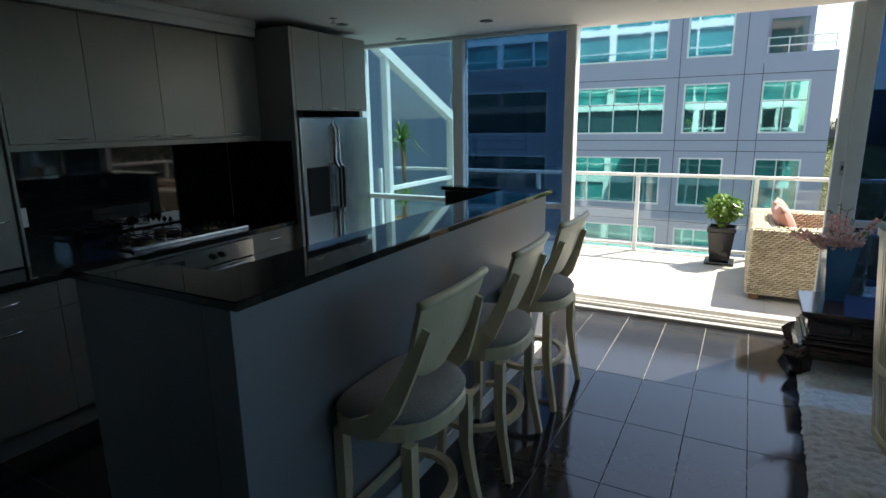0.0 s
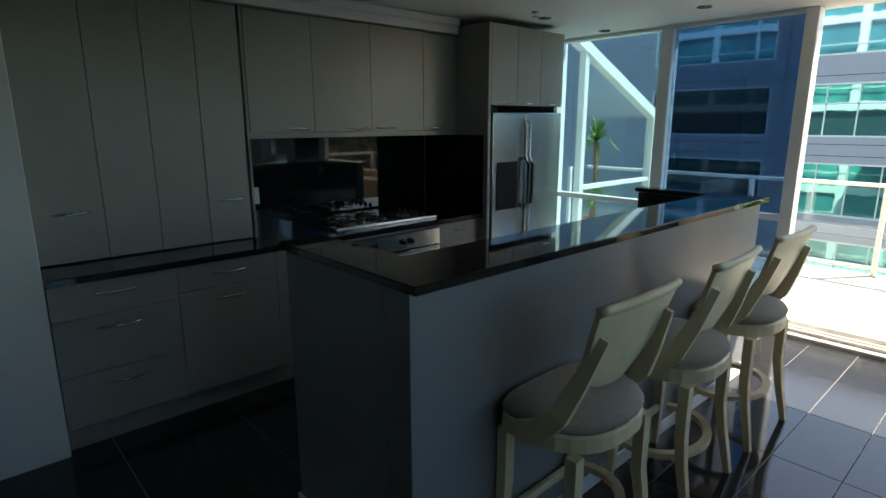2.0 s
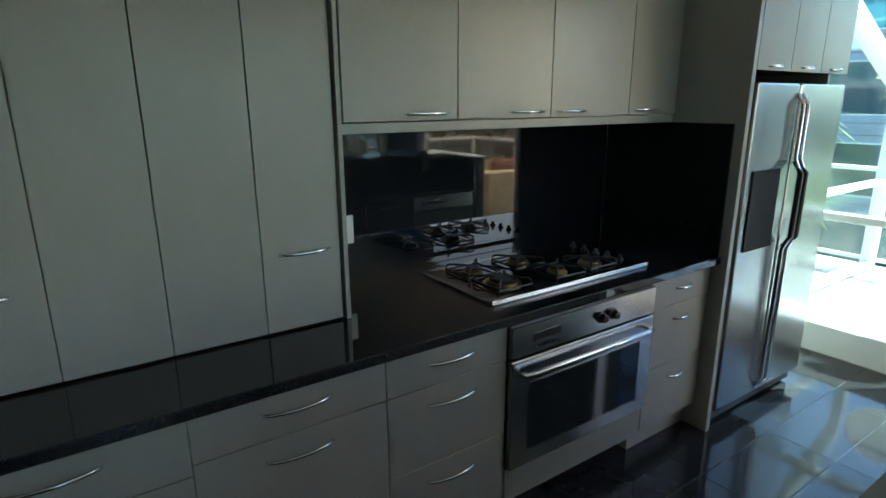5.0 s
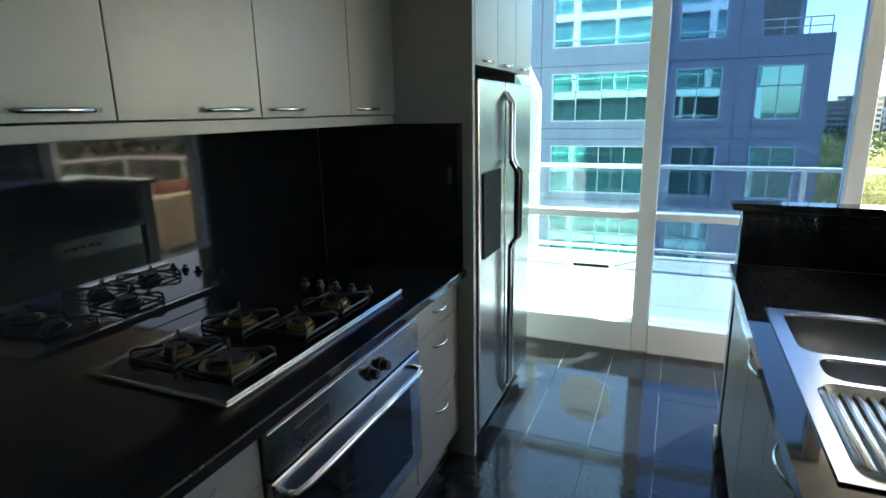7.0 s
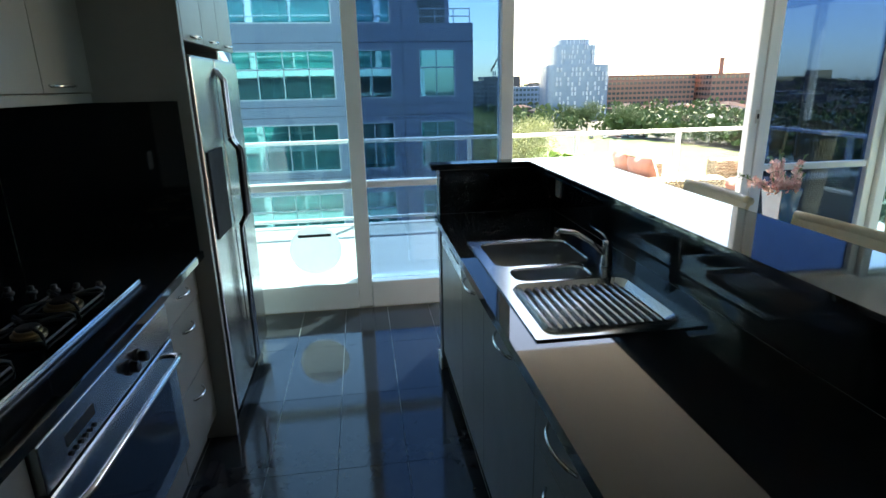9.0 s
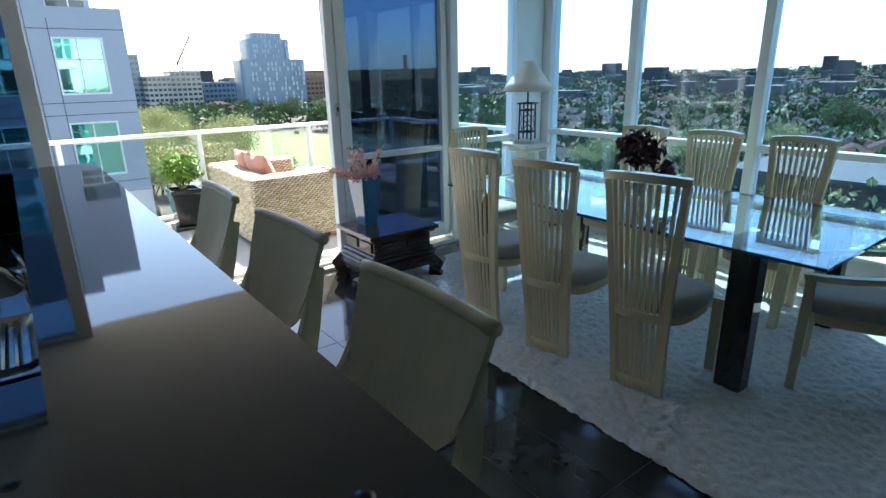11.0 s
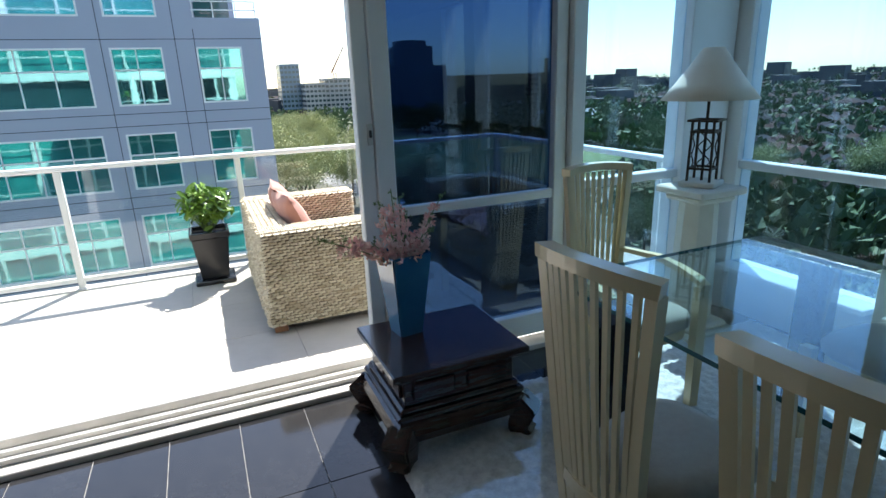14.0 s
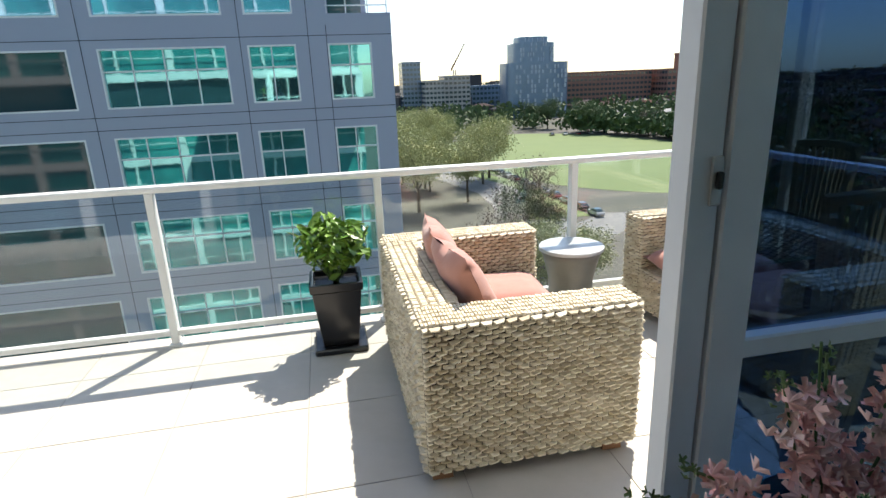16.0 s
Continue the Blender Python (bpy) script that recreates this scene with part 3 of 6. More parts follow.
# ---- breakfast bar ----
BX0, BX1, BY0, BY1, ZB = -1.96, -1.17, 1.055, 3.86, 1.16
bar = thing("breakfast_bar", "grey painted breakfast bar with white skirting", "bar counter")
part("front_panel", boxm(BX1 - 0.12, BY0 + 0.012, 0.0, BX1, BY1 - 0.02, ZB - 0.032, bev=0.002), M_BAR, bar)
part("end_panel", boxm(BX0 + 0.04, BY0 + 0.012, 0.0, BX1 - 0.121, BY0 + 0.20, ZB - 0.032, bev=0.002), M_BAR, bar)
part("end_panel", boxm(BX0 + 0.04, BY1 - 0.10, 0.0, BX1 - 0.121, BY1 - 0.02, ZB - 0.032, bev=0.002), M_BAR, bar)
part("skirting", boxm(BX1, BY0 - 0.0, 0, BX1 + 0.012, BY1 - 0.02, 0.075, bev=0.003), M_WHITE, bar)
part("skirting", boxm(BX0 + 0.028, BY0 - 0.0, 0, BX1 - 0.001, BY0 + 0.012, 0.075, bev=0.003), M_WHITE, bar)
part("skirting", boxm(BX0 + 0.028, BY0 + 0.013, 0, BX0 + 0.04, BY0 + 0.20, 0.075, bev=0.003), M_WHITE, bar)
part("skirting", boxm(BX0 + 0.028, BY1 - 0.12, 0, BX0 + 0.04, BY1 - 0.01, 0.075, bev=0.003), M_WHITE, bar)
bm = bmesh.new()
out = [(BX0, BY0), (BX1 + 0.04, BY0), (BX1 + 0.04, BY1), (BX0, BY1), (BX0, BY1 - 0.11), (BX1 - 0.27, BY1 - 0.11), (BX1 - 0.27, BY0 + 0.20), (BX0, BY0 + 0.20)]
lo = [bm.verts.new((x, y, ZB - 0.03)) for x, y in out]
hi = [bm.verts.new((x, y, ZB)) for x, y in out]
bm.faces.new(lo[::-1])
bm.faces.new(hi)
for k in range(8):
    bm.faces.new((lo[k], lo[(k + 1) % 8], hi[(k + 1) % 8], hi[k]))
bmesh.ops.bevel(bm, geom=[e for e in bm.edges if abs(e.verts[0].co.z - e.verts[1].co.z) < 0.001], offset=0.004, segments=2, affect="EDGES")
tagged(part("bar_countertop", bm, M_GRAN), "polished black granite top of the breakfast bar", "countertop")
# raised granite upstands and the sink worktop
tagged(part("upstand", boxm(BX1 - 0.149, BY0 + 0.20, ZW + 0.001, BX1 - 0.122, BY1 - 0.10, ZB - 0.032), M_GRAN), "black granite upstand behind the sink", "upstand")
tagged(part("upstand", boxm(BX0 + 0.04, BY1 - 0.128, ZW + 0.001, BX1 - 0.15, BY1 - 0.101, ZB - 0.032), M_GRAN), "black granite upstand at the end of the sink worktop", "upstand")
SX0, SX1, SY0, SY1 = -1.885, -1.405, 2.20, 3.155
bm = bmesh.new()
WX0, WX1, WY0, WY1 = BX0 + 0.01, BX1 - 0.15, BY0 + 0.202, BY1 - 0.13
lv = []
for z in (ZW - 0.035, ZW):
    o4 = [bm.verts.new((x, y, z)) for x, y in ((WX0, WY0), (WX1, WY0), (WX1, WY1), (WX0, WY1))]
    i4 = [bm.verts.new((x, y, z)) for x, y in ((SX0 + 0.02, SY0 + 0.02), (SX1 - 0.02, SY0 + 0.02), (SX1 - 0.02, SY1 - 0.02), (SX0 + 0.02, SY1 - 0.02))]
    lv.append((o4, i4))
for k in range(4):
    q = (k + 1) % 4
    (ol, il), (oh, ih) = lv
    bm.faces.new((oh[k], oh[q], ih[q], ih[k]))
    bm.faces.new((ol[q], ol[k], il[k], il[q]))
    bm.faces.new((ol[k], ol[q], oh[q], oh[k]))
    bm.faces.new((il[q], il[k], ih[k], ih[q]))
tagged(part("worktop", bm, M_GRAN), "polished black granite sink worktop", "worktop")
socket(pose(BX1 - 0.1495, 3.62, 1.045, 0, 0, 180))


def tray(bm, x0, y0, x1, y1, z, depth, r=0.05, n=5, slope=0.012):
    def loop(inset, zz, rr):
        p = []
        for cx, cy, a0 in ((x1 - inset - rr, y1 - inset - rr, 0), (x0 + inset + rr, y1 - inset - rr, 90), (x0 + inset + rr, y0 + inset + rr, 180), (x1 - inset - rr, y0 + inset + rr, 270)):
            for k in range(n + 1):
                a = radians(a0 + 90 * k / n)
                p.append((cx + rr * math.cos(a), cy + rr * math.sin(a), zz))
        return p
    rings = [loop(0, z, r), loop(0.004, z - 0.006, r), loop(slope, z - depth + 0.02, r), loop(slope + 0.02, z - depth, r * 0.8)]
    rows = [[bm.verts.new(q) for q in ring] for ring in rings]
    for i in range(3):
        a, b = rows[i], rows[i + 1]
        for j in range(len(a)):
            bm.faces.new((a[j], b[j], b[(j + 1) % len(a)], a[(j + 1) % len(a)]))
    bm.faces.new(rows[-1])
    return rows[0]


sink = thing("sink", "stainless steel double bowl sink with drainer", "sink")
bm = bmesh.new()
zs = ZW + 0.006
holes = [(SX0 + 0.04, 2.80, SX1 - 0.075, 3.12, 0.17), (SX0 + 0.07, 2.635, SX1 - 0.13, 2.775, 0.11), (SX0 + 0.035, 2.23, SX1 - 0.05, 2.60, 0.010)]
deck = []
o = [bm.verts.new(p) for p in ((SX0, SY0, zs), (SX1, SY0, zs), (SX1, SY1, zs), (SX0, SY1, zs))]
edges_o = [bm.edges.new((o[k], o[(k + 1) % 4])) for k in range(4)]
rims = []
for x0, y0, x1, y1, d in holes:
    row = tray(bm, x0, y0, x1, y1, zs, d, r=0.05 if d > 0.05 else 0.04, slope=0.012 if d > 0.05 else 0.006)
    rims += [bm.edges.get((row[j], row[(j + 1) % len(row)])) for j in range(len(row))]
bmesh.ops.triangle_fill(bm, edges=edges_o + rims, use_beauty=True)
lo = [bm.verts.new((v.co.x, v.co.y, ZW + 0.0008)) for v in o]
for k in range(4):
    bm.faces.new((o[k], o[(k + 1) % 4], lo[(k + 1) % 4], lo[k]))
part("basin", bm, M_STEELH, sink)
for k in range(13):
    x = SX0 + 0.062 + 0.0265 * k
    bm = bmesh.new()
    tube(bm, [(x, 2.25, zs - 0.008), (x, 2.262, zs - 0.002), (x, 2.57, zs - 0.002), (x, 2.582, zs - 0.008)], 0.0075, seg=6, flat=0.7)
    part("drainer_rib", bm, M_STEELH, sink, smooth=True)
for x, y, z in ((-1.68, 2.96, zs - 0.169), (-1.68, 2.70, zs - 0.109)):
    bm = bmesh.new()
    lathe(bm, [(0.04, 0), (0.04, 0.002), (0.03, 0.003)], 20, x, y)
    bm.transform(Matrix.Translation((0, 0, z)))
    part("waste", bm, M_CHROME, sink)
tap = thing("mixer_tap", "chrome single lever kitchen mixer tap", "tap", m=pose(-1.455, 2.74, zs) @ Matrix.Diagonal((0.85, 0.85, 0.74, 1)))
bm = bmesh.new()
lathe(bm, [(0.028, 0), (0.028, 0.01), (0.023, 0.02), (0.022, 0.11), (0.019, 0.13), (0.006, 0.135)], 20)
part("body", bm, M_CHROME, tap, smooth=True)
bm = bmesh.new()
tube(bm, [(-0.01, 0, 0.06), (-0.06, 0.03, 0.12), (-0.12, 0.07, 0.155), (-0.17, 0.10, 0.158), (-0.185, 0.11, 0.14)], [0.015, 0.014, 0.013, 0.012, 0.012], seg=10)
part("spout", bm, M_CHROME, tap, smooth=True)
bm = bmesh.new()
tube(bm, [(0, 0, 0.135), (-0.01, 0.03, 0.155), (-0.03, 0.12, 0.175)], [0.012, 0.009, 0.006], seg=8, flat=0.6)
part("lever", bm, M_CHROME, tap, smooth=True)
# fronts under the sink, facing the aisle
XB = BX0 + 0.045
dw = thing("dishwasher", "taupe fronted dishwasher with steel control strip", "dishwasher")
part("body", boxm(XB + 0.022, 3.13, 0.1, BX1 - 0.16, 3.725, ZW - 0.037), M_BLACKP, dw)
front("door", dw, XB, 3.13, 3.725, 0.12, 0.74, out=-1)
part("control_strip", boxm(XB - 0.002, 3.135, 0.745, XB + 0.02, 3.72, 0.865, bev=0.002), M_STEELH, dw)
for k in range(5):
    part("button", boxm(XB - 0.006, 3.20 + 0.05 * k, 0.80, XB - 0.002, 3.225 + 0.05 * k, 0.815), M_BLACKP, dw)
sections = [(2.70, 3.128), (2.10, 2.70), (1.70, 2.10), (1.265, 1.70)]
for k, (a, b) in enumerate(sections):
    c = thing("sink_cabinet", "taupe laminate cabinet under the sink worktop", "cabinet", "sink cabinets")
    part("body", boxm(XB + 0.022, a + 0.001, 0.10, BX1 - 0.16, b - 0.001, ZW - 0.19 if k < 2 else ZW - 0.037), M_CABIN, c)
    part("plinth", boxm(XB + 0.06, a, 0, BX1 - 0.16, b, 0.098), M_CABIN, c)
    for z0, z1 in ([(0.12, 0.865)] if k < 2 else [(0.12, 0.40), (0.40, 0.69), (0.69, 0.865)]):
        m_ = (a + b) / 2
        front("door" if k < 2 else "drawer_front", c, XB, a, b, z0, z1, (m_ - 0.09, m_ + 0.09, z1 - 0.06), out=-1)

# ---- bar stools ----
def bar_stool(m):
    """Local frame: the sitter faces -x."""
    s = thing("bar_stool", "distressed white wooden bar stool with tweed seat", "bar stool", "stools along the breakfast bar", m=m)
    hs, w, d = 0.66, 0.222, 0.225
    def outline(z, inset=0.0, n=28):
        ring = []
        for k in range(n):
            a = 2 * math.pi * k / n
            c, q = math.cos(a), math.sin(a)
            rx = ((d + 0.04 if c > 0 else 0.108) - inset) * (abs(c) ** (0.75 if c > 0 else 0.5)) * (1 if c > 0 else -1)
            ry = (w + 0.025 - inset) * (abs(q) ** (0.75 if c > 0 else 0.5)) * (1 if q > 0 else -1)
            ring.append((rx, ry * (1.0 - 0.06 * (c > 0) * c), z))
        return ring
    part("seat_frame", ring_mesh(bmesh.new(), [outline(hs - 0.07, 0.012), outline(hs - 0.065), outline(hs - 0.012), outline(hs - 0.005, 0.006)]), M_STOOL, s)
    part("seat", ring_mesh(bmesh.new(), [outline(hs - 0.004, 0.01), outline(hs + 0.02, -0.002), outline(hs + 0.045, 0.012), outline(hs + 0.062, 0.05), outline(hs + 0.07, 0.11)]), M_TWEED, s, "round grey-brown tweed seat pad", smooth=True)
    for sx, sy in ((-1, -1), (-1, 1), (1, -1), (1, 1)):
        bm = bmesh.new()
        x0, y0 = (d - 0.02 if sx > 0 else -0.08), sy * (w - 0.02)
        splay = 0.06 if sx > 0 else 0.01
        tube(bm, [(x0, y0, hs - 0.066), (x0, y0, hs - 0.30), (x0 + sx * splay * 0.3, y0 + sy * 0.008, 0.22), (x0 + sx * splay, y0 + sy * 0.02, 0.0)], [0.021, 0.021, 0.018, 0.014], square=True)
        part("leg", bm, M_STOOL, s)
    bm = bmesh.new()
    n = 18
    pts = [(0.03 + 0.19 * math.cos(a), 0.225 * math.sin(a), 0.235) for a in [math.pi * (-0.62 + 1.24 * k / n) for k in range(n + 1)]]
    tube(bm, pts, 0.017, square=True, flat=0.8)
    part("foot_ring", bm, M_STOOL, s, "curved white foot rail")
    part("stretcher", boxm(-0.092, -w + 0.02, 0.20, -0.068, w - 0.02, 0.235, bev=0.003), M_STOOL, s)
    # splat: broad curved panel on two sabre arms
    def splat(u, v, off):
        ang = (u - 0.5) * 1.35
        z = 0.79 + 0.315 * v
        half = 0.225 * (1 - 0.13 * (1 - v) - 0.5 * (1 - v) ** 5)
        x = 0.205 + 0.095 * v - 0.10 * (1 - math.cos(ang)) + off
        return (x - 0.02 * math.cos(ang), half * math.sin(ang) / math.sin(0.675), z)
    bm = bmesh.new()
    nu, nv = 14, 8
    a = [[bm.verts.new(splat(i / nu, j / nv, 0.0)) for j in range(nv + 1)] for i in range(nu + 1)]
    b = [[bm.verts.new(splat(i / nu, j / nv, 0.018)) for j in range(nv + 1)] for i in range(nu + 1)]
    for i in range(nu):
        for j in range(nv):
            bm.faces.new((a[i][j], a[i][j + 1], a[i + 1][j + 1], a[i + 1][j]))
            bm.faces.new((b[i][j], b[i + 1][j], b[i + 1][j + 1], b[i][j + 1]))
    for i in range(nu):
        bm.faces.new((a[i][0], a[i + 1][0], b[i + 1][0], b[i][0]))
        bm.faces.new((a[i][nv], b[i][nv], b[i + 1][nv], a[i + 1][nv]))
    for j in range(nv):
        bm.faces.new((a[0][j], b[0][j], b[0][j + 1], a[0][j + 1]))
        bm.faces.new((a[nu][j], a[nu][j + 1], b[nu][j + 1], b[nu][j]))
    part("backrest", bm, M_STOOL, s, "broad curved white wooden back panel", smooth=False)
    bm = bmesh.new()
    tube(bm, [Vector(splat(k / 12, 1.0, 0.009)) + Vector((0.004, 0, 0.008)) for k in range(13)], 0.017, seg=8)
    part("top_rail", bm, M_STOOL, s, smooth=True)
    for sy in (-1, 1):
        bm = bmesh.new()
        p = [(0.02, sy * (w + 0.022), hs - 0.03), (0.10, sy * (w + 0.024), hs + 0.005), (0.165, sy * (w + 0.02), hs + 0.08), (0.215, sy * (w - 0.005), hs + 0.20), (0.272, sy * (w - 0.035), hs + 0.36)]
        tube(bm, p, [0.038, 0.040, 0.035, 0.028, 0.018], square=True, flat=0.38, up=(0, 1, 0))
        part("arm_bracket", bm, M_STOOL, s, "swept sabre-shaped back support")
    return s


st = bar_stool(pose(-1.06, 1.685, 0))
st.scale = (1.0, 1.06, 0.97)
for y, r in ((2.42, 2), (3.16, -2)):
    other = copy_thing(st, pose(-1.05, y, 0, 0, 0, r))
    other.scale = (1.0, 1.06, 0.97)

# ---- dining group ----
RZ = 0.028
bm = bmesh.new()
nx, ny = 240, 320
rx0, rx1, ry0, ry1 = 0.395, 2.89, 1.04, 4.45
def rug_pt(u, v):
    x, y = rx0 + (rx1 - rx0) * u + (1 - u) * (0.10 * v - 0.02), ry0 + (ry1 - ry0) * v
    e = min(u * (rx1 - rx0), (1 - u) * (rx1 - rx0), v * (ry1 - ry0), (1 - v) * (ry1 - ry0))
    h = 0.006 + (RZ - 0.008) * min(1.0, e / 0.03) + 0.012 * noise.noise(Vector((x * 24, y * 24, 0))) + 0.008 * noise.noise(Vector((x * 70, y * 70, 3)))
    wob = 0.012 * noise.noise(Vector((x * 9, y * 9, 7))) + 0.008 * noise.noise(Vector((x * 40, y * 40, 9)))
    if e > 0.02:
        wob *= 0.3
    return (x + wob, y + wob, max(0.003, h))
grid_mesh(bm, rug_pt, nx, ny)
tagged(part("rug", bm, M_RUG, smooth=True), "large off-white shag wool rug under the dining table", "rug")

tb = thing("dining_table", "glass dining table on dark mirror-faced legs", "table")
part("tabletop", boxm(1.11, 1.52, 0.722, 2.325, 4.03, 0.738, bev=0.002), G_TABLE, tb, "clear glass tabletop")
bm = bmesh.new()
for b in ((1.108, 1.518, 1.1098, 4.032), (2.3252, 1.518, 2.327, 4.032), (1.11, 1.518, 2.325, 1.5198), (1.11, 4.0302, 2.325, 4.032)):
    box(bm, b[0], b[1], 0.7225, b[2], b[3], 0.7375)
part("glass_edge", bm, G_EDGE, tb, "green polished glass edge")
for x in (1.17, 2.265):
    for y in (1.85, 3.70):
        part("leg", boxm(x - 0.045, y - 0.065, 0.012, x + 0.045, y + 0.065, 0.7215, bev=0.004), M_GRAN, tb, "dark polished stone leg")


def dining_chair(m, arms=False):
    """Local frame: the sitter faces +x; the back stands at x = 0."""
    label = "cream lacquered high-back armchair with slatted back" if arms else "cream lacquered high-back dining chair with slatted back"
    c = thing("dining_chair", label, "chair", "chairs round the dining table", m=m)
    H = 1.10
    def half(z):
        t = z / H
        return 0.115 + 0.060 * t ** 1.6
    def bx(z, s):
        t = z / H
        return -0.03 * math.sin(math.pi * t) + (-0.06 if arms else -0.085) * t * t - 0.04 * (1 - s * s) * (0.4 + 0.6 * t)
    zs_ = [0.0, 0.10, 0.22, 0.36, 0.50, 0.64, 0.80, 0.95, 1.07]
    for k in range(11):
        s = -1 + 2 * k / 10
        post = abs(s) > 0.95
        bm = bmesh.new()
        z1 = zs_ if post else zs_
        tube(bm, [(bx(z, s), s * half(z), z) for z in z1], 0.016 if post else 0.0052, square=True, flat=1.0 if post else 1.6, up=(0, 1, 0))
        part("back_post" if post else "slat", bm, M_CREAM, c)
    def rail(z, h, t, name):
        bm = bmesh.new()
        tube(bm, [(bx(z, s), s * (half(z) - 0.012), z) for s in [-1 + 2 * k / 8 for k in range(9)]], t, square=True, flat=h / t)
        part(name, bm, M_CREAM, c)
    rail(0.43, 0.022, 0.013, "back_rail")
    rail(0.06, 0.015, 0.012, "back_rail")
    bm = bmesh.new()
    tube(bm, [(bx(1.085, s) + 0.004, s * (half(1.085) + 0.012), 1.085 + 0.012 * (1 - s * s)) for s in [-1 + 2 * k / 10 for k in range(11)]], 0.024, square=True, flat=0.75)
    part("top_rail", bm, M_CREAM, c, "curved cream top rail")
    def seat_ring(z, g):
        ring = []
        for k in range(28):
            a = 2 * math.pi * k / 28
            cc, q = math.cos(a), math.sin(a)
            wx = 0.215 * abs(cc) ** 0.6 * (1 if cc > 0 else -1)
            wy = (0.185 + 0.035 * cc) * abs(q) ** 0.6 * (1 if q > 0 else -1)
            ring.append((0.235 + wx * g, wy * g, z))
        return ring
    part("seat", ring_mesh(bmesh.new(), [seat_ring(0.405, 0.93), seat_ring(0.42, 1.0), seat_ring(0.455, 1.02), seat_ring(0.482, 0.95), seat_ring(0.495, 0.75), seat_ring(0.497, 0.4)]), M_SEAT, c, "beige fabric seat pad", smooth=True)
    part("seat_frame", ring_mesh(bmesh.new(), [seat_ring(0.355, 0.90), seat_ring(0.36, 0.93), seat_ring(0.403, 0.93)]), M_CREAM, c)
    for sy in (-1, 1):
        bm = bmesh.new()
        top = 0.60 if arms else 0.42
        tube(bm, [(0.43, sy * 0.20, 0.0), (0.425, sy * 0.205, 0.25), (0.42, sy * 0.208, top)], [0.019, 0.021, 0.021], square=True, flat=1.2)
        part("leg", bm, M_CREAM, c)
        if arms:
            bm = bmesh.new()
            tube(bm, [(bx(0.64, 1) + 0.01, sy * half(0.64), 0.665), (0.12, sy * 0.235, 0.65), (0.26, sy * 0.25, 0.628), (0.37, sy * 0.24, 0.612), (0.445, sy * 0.21, 0.602)], [0.014, 0.019, 0.021, 0.021, 0.018], square=True, flat=0.7)
            part("armrest", bm, M_CREAM, c)
    return c


ch = dining_chair(pose(0.785, 2.125, RZ - 0.004, 0, 0, 9))
ch.scale = (1, 1.0, 0.975)
for x, y, r in ((0.745, 2.67, 9), (0.775, 3.25, 6)):
    near = copy_thing(ch, pose(x, y, RZ - 0.004, 0, 0, r))
    near.scale = (1, 1.0, 0.975)
for x, y, r in ((2.43, 2.20, 178), (2.45, 2.775, 181), (2.45, 3.34, 180)):
    far = copy_thing(ch, pose(x, y, RZ - 0.004, 0, 0, r))
    far.scale = (1, 1.03, 0.97)
ac = dining_chair(pose(1.672, 1.289, RZ - 0.004, 0, 0, 103), arms=True)
ac.scale = (1, 1, 0.965)
north = copy_thing(ac, pose(1.63, 4.345, RZ - 0.004, 0, 0, -92))
north.scale = (1, 1, 0.965)

# vase with maroon leaves on the table
def leaf_cloud(bm, n, radius, size, centre, squash=0.8, seed=3, droop=0.0):
    rnd = random.Random(seed)
    for _ in range(n):
        d = Vector((rnd.gauss(0, 1), rnd.gauss(0, 1), rnd.gauss(0, 1)))
        d.normalize()
        r = radius * (0.35 + 0.65 * rnd.random() ** 0.5) * (0.85 + 0.3 * noise.noise(d * 2.3 + Vector((seed, 0, 0))))
        p = Vector(centre) + Vector((d.x * r, d.y * r, d.z * r * squash))
        e = Euler((rnd.uniform(-1, 1), rnd.uniform(-1, 1), rnd.uniform(0, 6.3))).to_matrix()
        s = size * rnd.uniform(0.6, 1.3)
        q = [p + e @ Vector(v) * s for v in ((-1, 0, 0), (-0.3, -0.45, 0.12), (0.5, -0.35, 0.1), (1, 0, -0.1 - droop), (0.5, 0.35, 0.1), (-0.3, 0.45, 0.12))]
        vs = [bm.verts.new(v) for v in q]
        bm.faces.new((vs[0], vs[1], vs[4], vs[5]))
        bm.faces.new((vs[1], vs[2], vs[3], vs[4]))
    return bm


fv = thing("flower_vase", "dark maroon leaf arrangement in a silver vase", "vase", m=pose(1.79, 2.87, 0.7385))
bm = bmesh.new()
lathe(bm, [(0.05, 0), (0.055, 0.004), (0.05, 0.012), (0.07, 0.05), (0.078, 0.09), (0.07, 0.125), (0.058, 0.14), (0.062, 0.15)], 24)
part("vase", bm, M_CHROME, fv, "round silver vase", smooth=True)
bm = leaf_cloud(bmesh.new(), 190, 0.165, 0.042, (0, 0, 0.29), 0.8, 5, 0.2)
leaf_cloud(bm, 40, 0.08, 0.04, (0.02, -0.18, 0.17), 1.0, 6, 0.3)
part("leaves", bm, M_MAROON, fv, "dark maroon leaves")
bm = bmesh.new()
for k in range(9):
    a = k * 0.7
    tube(bm, [(0, 0, 0.12), (0.05 * math.cos(a), 0.05 * math.sin(a), 0.22), (0.10 * math.cos(a), 0.10 * math.sin(a), 0.30)], 0.003, seg=5)
part("stem_bunch", bm, M_BRONZE, fv)["kind"] = "stuff"

